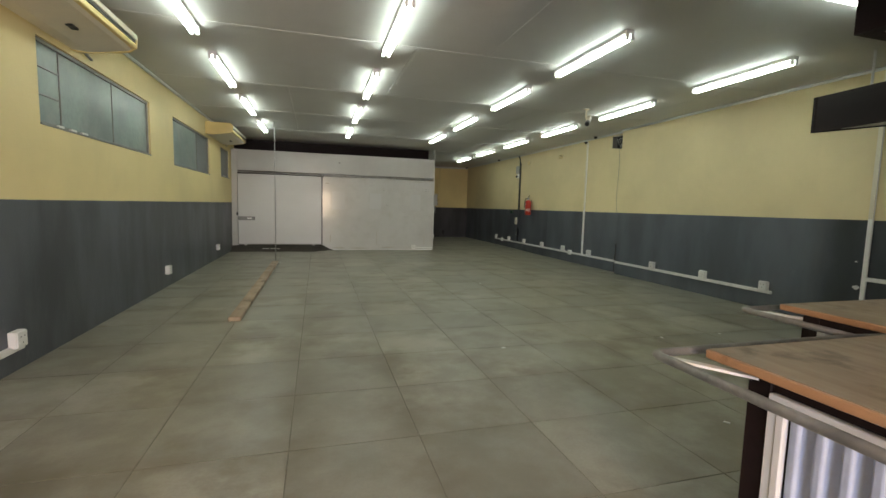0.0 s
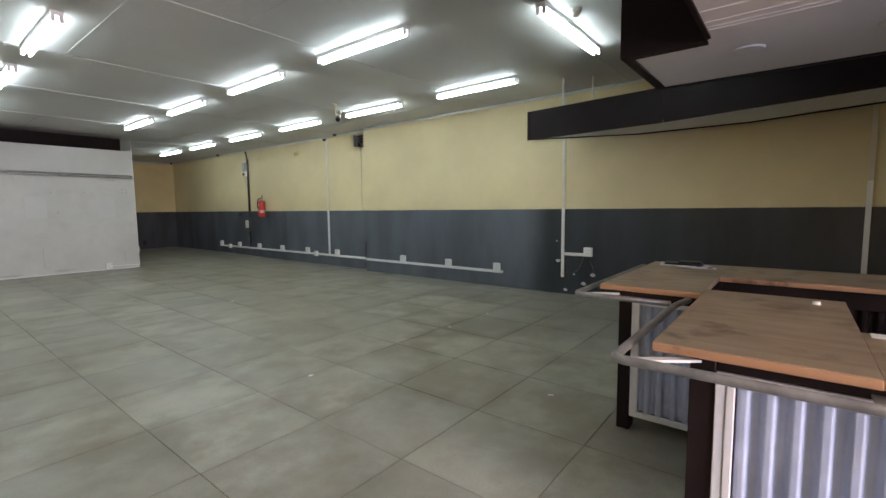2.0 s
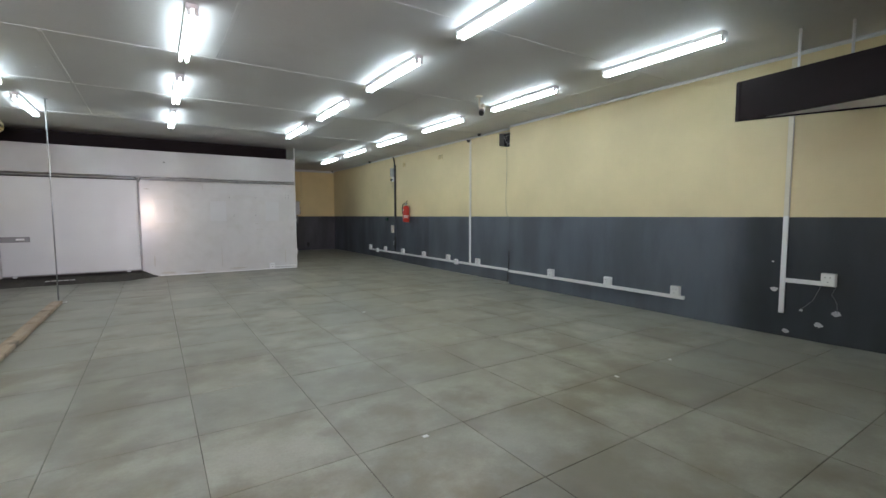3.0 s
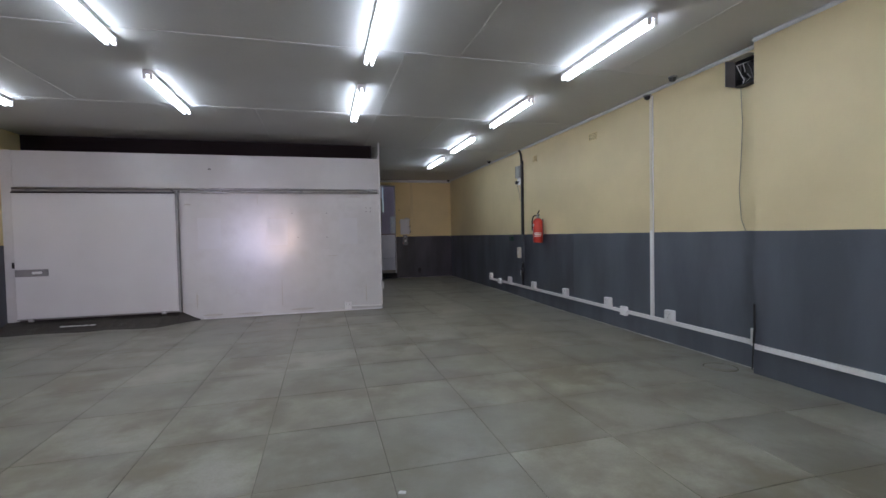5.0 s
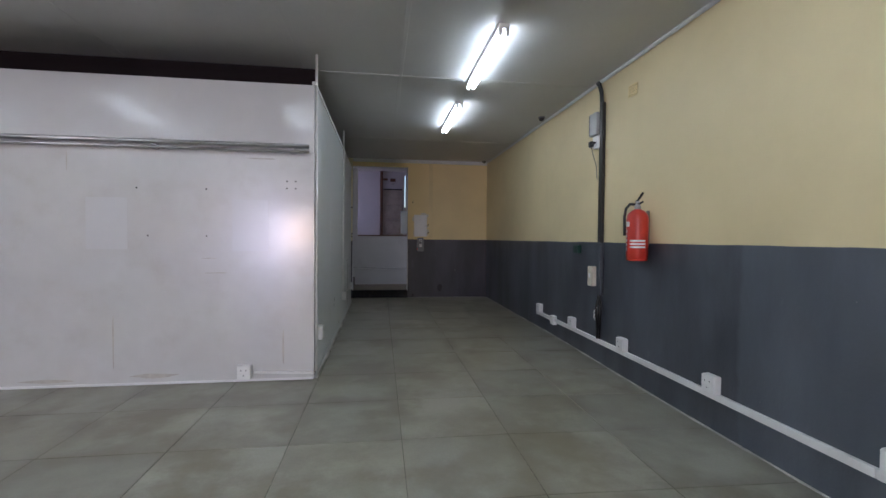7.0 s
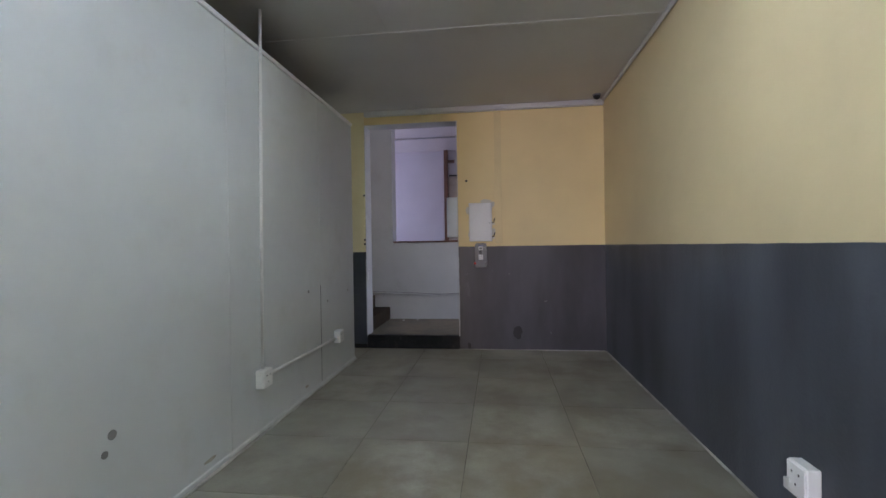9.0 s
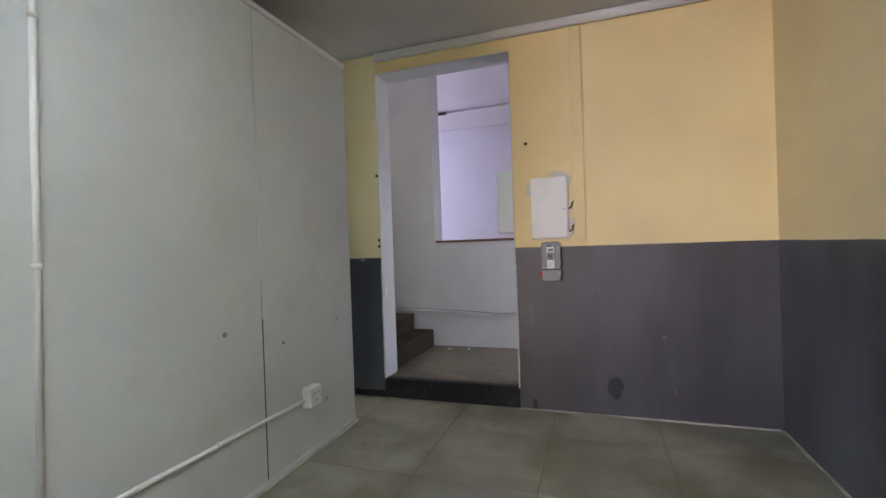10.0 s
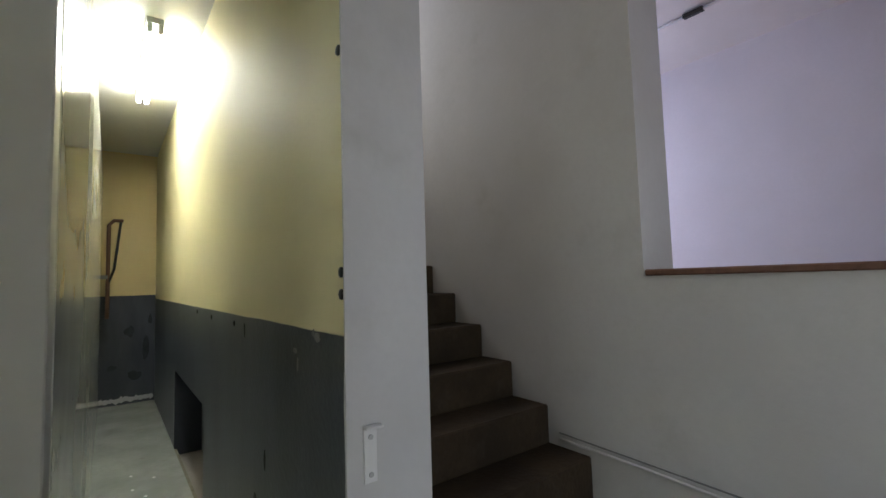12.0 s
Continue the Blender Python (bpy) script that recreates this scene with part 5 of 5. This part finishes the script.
for n_, spec_ in enumerate(((4.665, 1.675, 0.06, 0.032), (4.48, 1.585, 0.032, 0.042), (4.75, 1.34, 0.03, 0.04), (4.485, 1.31, 0.016, 0.03), (4.735, 1.65, 0.03, 0.03))):
    daub(*spec_, n_ * 2.7 + 1)

METERCASE = surface("mid_grey_meter_case", (0.2, 0.2, 0.205), 0.42, vary=0.06, big=8, relief=0)
METERFACE = surface("paler_grey_meter_face", (0.27, 0.27, 0.275), 0.42, vary=0.05, big=8, relief=0)


def upright(outline, y0, y1):
    """A slab over an outline drawn on the end wall, its edges rounded off."""
    bm = prism(outline, y0, y1)
    for v in bm.verts:
        v.co = Vector((v.co.x, v.co.z, v.co.y))
    bmesh.ops.recalc_face_normals(bm, faces=bm.faces)
    front = [e for e in bm.edges if all(abs(v.co.y - y0) < 1e-6 for v in e.verts)]
    bmesh.ops.bevel(bm, geom=front, offset=0.006, segments=2, affect="EDGES", profile=0.5)
    return bm


ob = thing("prepaid_meter", (4.607, END, 0.932), "grey electricity meter keypad with red seal", "electricity meter")
part("case", upright([(-0.06, 0.082), (0.06, 0.082), (0.067, 0.1), (0.069, 0.17), (0.065, 0.25), (0.058, 0.269), (0.044, 0.277), (-0.044, 0.277), (-0.058, 0.269), (-0.065, 0.25), (-0.069, 0.17), (-0.067, 0.1)], -0.052, 0), METERCASE, ob)
part("terminal_cover", upright([(-0.052, 0.0), (0.052, 0.0), (0.062, 0.008), (0.07, 0.04), (0.071, 0.081), (-0.071, 0.081), (-0.07, 0.04), (-0.062, 0.008)], -0.056, 0), METERCASE, ob, "grey screwed terminal cover")
part("panel", upright([(-0.03, 0.086), (0.03, 0.086), (0.034, 0.17), (0.032, 0.262), (-0.032, 0.262), (-0.034, 0.17)], -0.0565, -0.05), METERFACE, ob, "paler grey front panel")
part("display", boxes((-0.025, 0.025, -0.059, -0.0566, 0.203, 0.241), bevel=0.001), PAPER, ob, "pale display surround")
part("display_glass", boxes((-0.018, 0.019, -0.0598, -0.0591, 0.209, 0.229)), GREYPLASTIC, ob, "grey liquid-crystal window")
part("display_bar", boxes((-0.025, 0.025, -0.0592, -0.0566, 0.2415, 0.2545), bevel=0.001), DEEPBLUE, ob, "blue strip")
part("display_bar", boxes((0.004, 0.022, -0.0597, -0.0593, 0.246, 0.25)), PAPER, ob, "white print")
for i in range(3):
    for j in range(4):
        part("key", boxes((-0.02 + 0.0115 * i, -0.011 + 0.0115 * i, -0.0595, -0.0566, 0.156 + 0.0098 * j, 0.1638 + 0.0098 * j), bevel=0.0012), BLACK, ob)
part("label_plate", boxes((-0.025, 0.024, -0.0585, -0.0566, 0.09, 0.148), bevel=0.001), PAPER, ob, "white label")
for j in range(4):
    part("label_line", boxes((-0.019, 0.016 - 0.005 * (j % 2), -0.059, -0.0586, 0.1 + 0.01 * j, 0.1025 + 0.01 * j)), METERFACE, ob, "grey print")
seal = part("seal", lathe([(0.011, 0), (0.013, 0.006), (0.009, 0.014), (0.002, 0.016)], 12), RED, ob, "red plastic seal")
seal.matrix_basis = pose(-0.066, -0.05, 0.05, 90)
for x in (-0.053, 0.055):
    part("screw_well", rod((x, -0.0567, 0.052), (x, -0.055, 0.052), 0.009, 12), BLACK, ob)
    part("screw", rod((x, -0.059, 0.052), (x, -0.0568, 0.052), 0.006, 10), STEEL, ob)
part("button", rod((0.05, -0.056, 0.205), (0.05, -0.05, 0.205), 0.008, 12), METERFACE, ob)
part("indicator", rod((0.05, -0.0545, 0.23), (0.05, -0.05, 0.23), 0.0035, 8), PAPER, ob, "small clear indicator")
for k in range(3):
    part("grip_rib", boxes((0.0655 - 0.002 * k, 0.071 - 0.002 * k, -0.04, -0.012, 0.19 + 0.012 * k, 0.197 + 0.012 * k), bevel=0.001), METERCASE, ob)

ob = thing("steel_box", (DOOR1 - 0.006, 17.38, 1.285), "white sheet-steel box fixed inside the doorway, tinted for bluish daylight", "steel box")
part("case", boxes((-0.13, 0, -0.04, 0.08, 0, 0.46), bevel=0.004), BLUELITWHITE, ob)
part("lid", boxes((-0.126, -0.004, -0.047, -0.0405, 0.006, 0.454), bevel=0.003), BLUELITWHITE, ob)
ob = thing("strike_plate", (DOOR0 + 0.006, 17.338, 0.8), "white metal strike plate on the reveal", "strike plate")
part("plate", boxes((0, 0.004, -0.016, 0.016, 0, 0.118), bevel=0.001), WHITE, ob)
part("lip", boxes((0, 0.02, -0.018, 0.026, 0.1185, 0.1255), bevel=0.002), WHITE, ob)
for z in (0.018, 0.1):
    part("screw", rod((0.003, 0, z), (0.007, 0, z), 0.006, 8), STEEL, ob)
for x, z in ((3.25, 1.79), (3.25, 1.27), (3.25, 1.22), (1.2, 1.1), (1.66, 1.09), (2.17, 1.09), (4.451, 1.92)):
    bm = lathe([(0.013, 0), (0.012, 0.004), (0.004, 0.006)], 10)
    ob = tagged(new("wall_plug", mesh_of("wall_plug", bm, BLACK)), "small dark wall plug set in the plaster", "wall plug", "wall plugs")
    ob.matrix_world = pose(x, END - 0.0005, z, 90)

ob = thing("blank_plate", (2.77, END, 0.2), "white tilted blank plate in a dark scorched box", "blank plate")
part("box_edge", boxes((-0.07, 0.07, -0.012, 0, -0.085, 0.075), bevel=0.006), BLACK, ob, "dark scorched box")
plate_ = part("plate", boxes((-0.042, 0.042, -0.004, 0.004, -0.055, 0.055), bevel=0.002), PLASTIC, ob)
plate_.matrix_basis = pose(-0.012, -0.022, 0.005, 8, -7, 0)
for k, (y, z, r) in enumerate(((3.715, 0.44, 0.032), (3.212, 0.27, 0.036), (3.34, 0.14, 0.034), (3.738, 0.72, 0.012), (3.6, 0.03, 0.03), (3.48, 0.26, 0.016))):
    pts = [(y + r * (1 + 0.7 * noise.noise((a * 1.3 + k * 4, k, 0))) * math.cos(a), z + 0.7 * r * (1 + 0.7 * noise.noise((a * 1.7, k * 3, 1))) * math.sin(a)) for a in (2 * math.pi * q / 14 for q in range(14))]
    bm = prism(pts, 0, 0.003)
    for v in bm.verts:
        v.co = Vector((NEAR - v.co.z, v.co.x, v.co.y))
    ob = tagged(new("chipped_paint", mesh_of("chipped_paint", bm, HALL)), "bare plaster chip in the charcoal dado", "paint chip", "paint chips")
for y in (3.33, 3.22):
    o = (NEAR, y, 0.53)
    ob = thing("loose_wire", o, "thin pale loose wire hanging below the socket", "wire", "loose wires")
    part("wire", sweep(bmesh.new(), [(-0.006, 0, 0), (-0.012, 0.03, -0.08), (-0.008, 0.06 if y > 3.3 else -0.01, -0.16), (-0.02, 0.14 if y > 3.3 else -0.02, -0.25)], 0.0025, 6), GREYPLASTIC, ob)

SCUFF = surface("black_scuff", (0.012, 0.012, 0.013), 0.6, vary=0.2, big=9)
CHIP = surface("chipped_grey", (0.26, 0.26, 0.255), 0.7, vary=0.2, big=12)
STREAK = surface("brown_smear", (0.4, 0.37, 0.31), 0.6, vary=0.2, big=9)


def smear(u, z, w, h, seed, m, label, plane="end"):
    """A thin mark on the end wall or on the cold room's side."""
    pts = [(u + w * (1 + 0.6 * noise.noise((a * 1.1, seed, 2))) * math.cos(a), z + h * (1 + 0.6 * noise.noise((a * 1.3, seed, 5))) * math.sin(a)) for a in (2 * math.pi * q / 18 for q in range(18))]
    bm = prism(pts, 0, 0.002)
    for v in bm.verts:
        v.co = Vector((v.co.x, END - v.co.z, v.co.y)) if plane == "end" else Vector((COLD_X + v.co.z, v.co.x, v.co.y))
    tagged(new("wall_mark", mesh_of("wall_mark", bm, m)), label, "wall mark", "wall marks")


for k, (u, z, w, h, dark) in enumerate(((2.62, 0.67, 0.008, 0.03, 1), (2.74, 0.545, 0.01, 0.02, 1), (2.62, 0.52, 0.012, 0.01, 1), (2.5, 0.5, 0.018, 0.02, 1), (2.345, 1.075, 0.007, 0.022, 1), (2.93, 1.06, 0.014, 0.008, 0), (2.95, 1.025, 0.005, 0.018, 0), (3.1, 1.11, 0.018, 0.012, 0), (3.07, 1.12, 0.008, 0.009, 0), (2.28, 1.02, 0.007, 0.006, 0), (4.92, 0.86, 0.002, 0.009, 0), (4.45, 0.86, 0.004, 0.002, 0), (5.32, 0.55, 0.012, 0.0025, 0))):
    smear(u, z, w, h, k * 1.7, SCUFF if dark else CHIP, "black scuff on the charcoal dado" if dark else "pale chip in the charcoal dado")
RUBBED = surface("rubbed_dark_patch", (0.017, 0.017, 0.018), 0.6, vary=0.4, big=14, fine=60)
smear(5.01, 0.195, 0.05, 0.078, 31.0, RUBBED, "dark rubbed patch low on the charcoal dado")
smear(4.46, 0.03, 0.02, 0.045, 33.0, SCUFF, "black scuff on the charcoal dado")
for k, (u, z, w, h) in enumerate(((16.6, 0.75, 0.012, 0.008), (16.45, 0.27, 0.02, 0.01), (15.6, 0.08, 0.03, 0.012), (14.4, 0.07, 0.05, 0.01))):
    smear(u, z, w, h, k * 2.3 + 40, STREAK, "brown smear on the steel panel", "side")
PASSAGEBLOTCH = surface("damp_charcoal", (0.034, 0.037, 0.045), 0.42, vary=0.3, big=12, fine=50)
for k, (y, z, w, h) in enumerate(((17.05, 0.78, 0.045, 0.06), (17.2, 0.6, 0.03, 0.12), (16.9, 0.4, 0.05, 0.03), (17.1, 0.3, 0.06, 0.05), (17.24, 0.9, 0.02, 0.05))):
    pts = [(y + w * (1 + 0.6 * noise.noise((a * 1.1, k * 2.1, 2))) * math.cos(a), z + h * (1 + 0.6 * noise.noise((a * 1.3, k * 1.3, 5))) * math.sin(a)) for a in (2 * math.pi * q / 18 for q in range(18))]
    bm = prism(pts, 0, 0.002)
    for v in bm.verts:
        v.co = Vector((LEFT + v.co.z, v.co.x, v.co.y))
    tagged(new("wall_mark", mesh_of("wall_mark", bm, PASSAGEBLOTCH)), "damp dark blotch on the charcoal passage dado", "wall mark", "wall marks")
# ---- passage ----
# made-up pipe and lever in place of thin dark hanging cables
ob = thing("water_pipe", (-1.45, COLD_BACK + 0.06, 0.95), "brown pipe shape standing in for cables hanging at the passage end", "pipe")
part("riser", sweep(bmesh.new(), [(0, 0, 0), (0, 0, 0.95), (0.0, 0.04, 1.0), (0.0, 0.12, 1.0)], 0.018, 10), TIMBER, ob)
part("lever", sweep(bmesh.new(), [(0, 0.1, 1.0), (0.03, 0.05, 0.5), (0.0, 0.0, 0.35)], 0.012, 8), BLACK, ob)
part("wall_bracket", boxes((-0.02, 0.02, -0.06, 0, 0.4, 0.44), bevel=0.003), GREYSTEEL, ob)
for k in range(11):
    y, r = 16.81 + 0.044 * k, 0.028 + 0.014 * noise.noise((k * 2.7, 1, 4))
    z = 0.055 + 0.03 * noise.noise((k * 1.9, 3, 0))
    pts = [(y + r * (1 + 0.8 * noise.noise((a * 1.9, k * 3, 2))) * math.cos(a), z + 0.95 * r * (1 + 0.8 * noise.noise((a * 1.6, k * 5, 7))) * math.sin(a)) for a in (2 * math.pi * q / 16 for q in range(16))]
    bm = prism(pts, 0, 0.004 + 0.0005 * k)
    for v in bm.verts:
        v.co = Vector((LEFT + v.co.z, v.co.x, max(0.004, v.co.y)))
    tagged(new("plaster_flake", mesh_of("plaster_flake", bm, HALL)), "white flaking plaster at the wall foot", "plaster flake", "plaster flakes")
for k, (x, y) in enumerate(((0.75, 17.0), (0.9, 17.06), (0.62, 17.12), (0.98, 16.96), (0.5, 17.0))):
    bm = boxes((-0.008, 0.009, -0.006, 0.006, 0, 0.003), bevel=0.001)
    ob = tagged(new("plaster_crumb", mesh_of("plaster_crumb", bm, PAPER)), "white plaster crumb on the passage floor", "litter", "plaster crumbs")
    ob.matrix_world = pose(x, y, 0.004, 0, 0, 50 * k)

# ---- the room behind the stairs ----
frame_ob = thing("door_frame", (3.825, BR - 0.04, 0.05), "red-brown timber door frame", "door frame")
part("post", boxes((-0.038, 0.037, -0.05, 0.04, 0, 2.98), bevel=0.005), TIMBER, frame_ob)
ob = thing("shutter_boards", (4.18, BR - 0.03, 0.05), "unpainted ledged boards closing an old doorway", "boards")
zs = (0.1, 0.65, 1.25, 1.64, 2.05, 2.455)
for a, b in zip(zs, zs[1:]):
    part("board", boxes((-0.315, 0.23, -0.01, 0.03, a + 0.02, b - 0.012), bevel=0.006), PALEBOARD, ob)
    part("ledge", boxes((-0.315, 0.23, -0.04, 0.02, b - 0.01, b + 0.014), bevel=0.005), PALEBOARD, ob)
part("gap_strip", boxes((-0.3, 0.22, -0.025, 0.02, 2.475, 2.505), bevel=0.002), BLACK, ob)
for x0, x1, z0, z1 in ((-0.315, -0.19, 2.735, 2.79), (-0.115, 0.03, 2.705, 2.79)):
    part("timber_block", boxes((x0, x1, -0.03, 0.03, z0, z1), bevel=0.005), TIMBER, ob, "red-brown timber block")
part("latch", rod((-0.075, -0.05, 2.625), (0.0, -0.05, 2.655), 0.012, 10), STEEL, ob)
ob = thing("roof_cable", (2.4, 20.25, 3.145), "pale cable clipped along the ceiling joint", "cable")
part("cable", sweep(bmesh.new(), [(0, 0, 0), (0.4, 0.0, -0.005), (0.8, 0.004, 0.005), (2.2, 0, 0.012)], 0.012, 8), HALL, ob)
part("clip", boxes((0.36, 0.5, -0.02, 0.02, -0.02, 0.012), bevel=0.003), BLACK, ob)

# ---- litter ----
for k, (x, y) in enumerate(((1.73, 3.79), (4.08, 3.78), (3.375, 3.78), (2.46, 2.26), (2.68, 6.88), (3.46, 18.36), (3.655, 18.4))):
    z = LANDING if y > 17 else 0.0
    bm = boxes((-0.016, 0.018, -0.01, 0.012, 0, 0.004), bevel=0.0015)
    ob = tagged(new("paper_scrap", mesh_of("paper_scrap", bm, PAPER)), "tiny white paper scrap on the floor", "litter", "floor litter")
    ob.matrix_world = pose(x, y, z, 0, 0, 40 * k)

# ---- floor tiles ----
PITCH, GAP = 0.651, 0.0038
shared = {}


def tile_mesh(w, d):
    key = (round(w, 4), round(d, 4))
    if key not in shared:
        bm = bmesh.new()
        c = 0.0015
        lo = [bm.verts.new((x, y, -0.006)) for x, y in ((-w / 2, -d / 2), (w / 2, -d / 2), (w / 2, d / 2), (-w / 2, d / 2))]
        mi = [bm.verts.new((v.co.x, v.co.y, -c)) for v in lo]
        hi = [bm.verts.new((v.co.x - math.copysign(c, v.co.x), v.co.y - math.copysign(c, v.co.y), 0)) for v in lo]
        for a, b in ((lo, mi), (mi, hi)):
            for k in range(4):
                bm.faces.new((a[k], a[(k + 1) % 4], b[(k + 1) % 4], b[k]))
        bm.faces.new(hi)
        shared[key] = mesh_of("tile", bm, TILE)
    return shared[key]


xs_ = [LEFT] + [1.35 + PITCH * k for k in range(-4, 8) if LEFT + 0.05 < 1.35 + PITCH * k < FAR - 0.1] + [FAR]
ys_ = [FRONT] + [2.52 + PITCH * k for k in range(-9, 24) if FRONT + 0.05 < 2.52 + PITCH * k < END - 0.1] + [END]
rest = bmesh.new()
for x0, x1 in zip(xs_, xs_[1:]):
    for y0, y1 in zip(ys_, ys_[1:]):
        if x0 < COLD_X - 0.1 and y0 > COLD_Y:
            if x1 < COLD_X:
                continue
        w, d = x1 - x0 - GAP, y1 - y0 - GAP
        if y1 < -0.05:
            bm_box(rest, x0 + GAP / 2, x1 - GAP / 2, y0 + GAP / 2, y1 - GAP / 2, -0.006, 0)
            continue
        ob = new("tile", tile_mesh(w, d))
        ob.parent = floor
        cx, cy = (x0 + x1) / 2, (y0 + y1) / 2
        tilt_x = math.atan2(fall(cx, cy + d / 2) - fall(cx, cy - d / 2), d)
        tilt_y = -math.atan2(fall(cx + w / 2, cy) - fall(cx - w / 2, cy), w)
        level = (fall(cx - w / 2, cy) + fall(cx + w / 2, cy)) / 2
        ob.matrix_basis = pose(cx, cy, level + random.uniform(-0.0006, 0.0), math.degrees(tilt_x), math.degrees(tilt_y))
tagged(new("tiles_by_shopfront", mesh_of("tiles_by_shopfront", rest, TILE)), "", "", "", "stuff").parent = floor
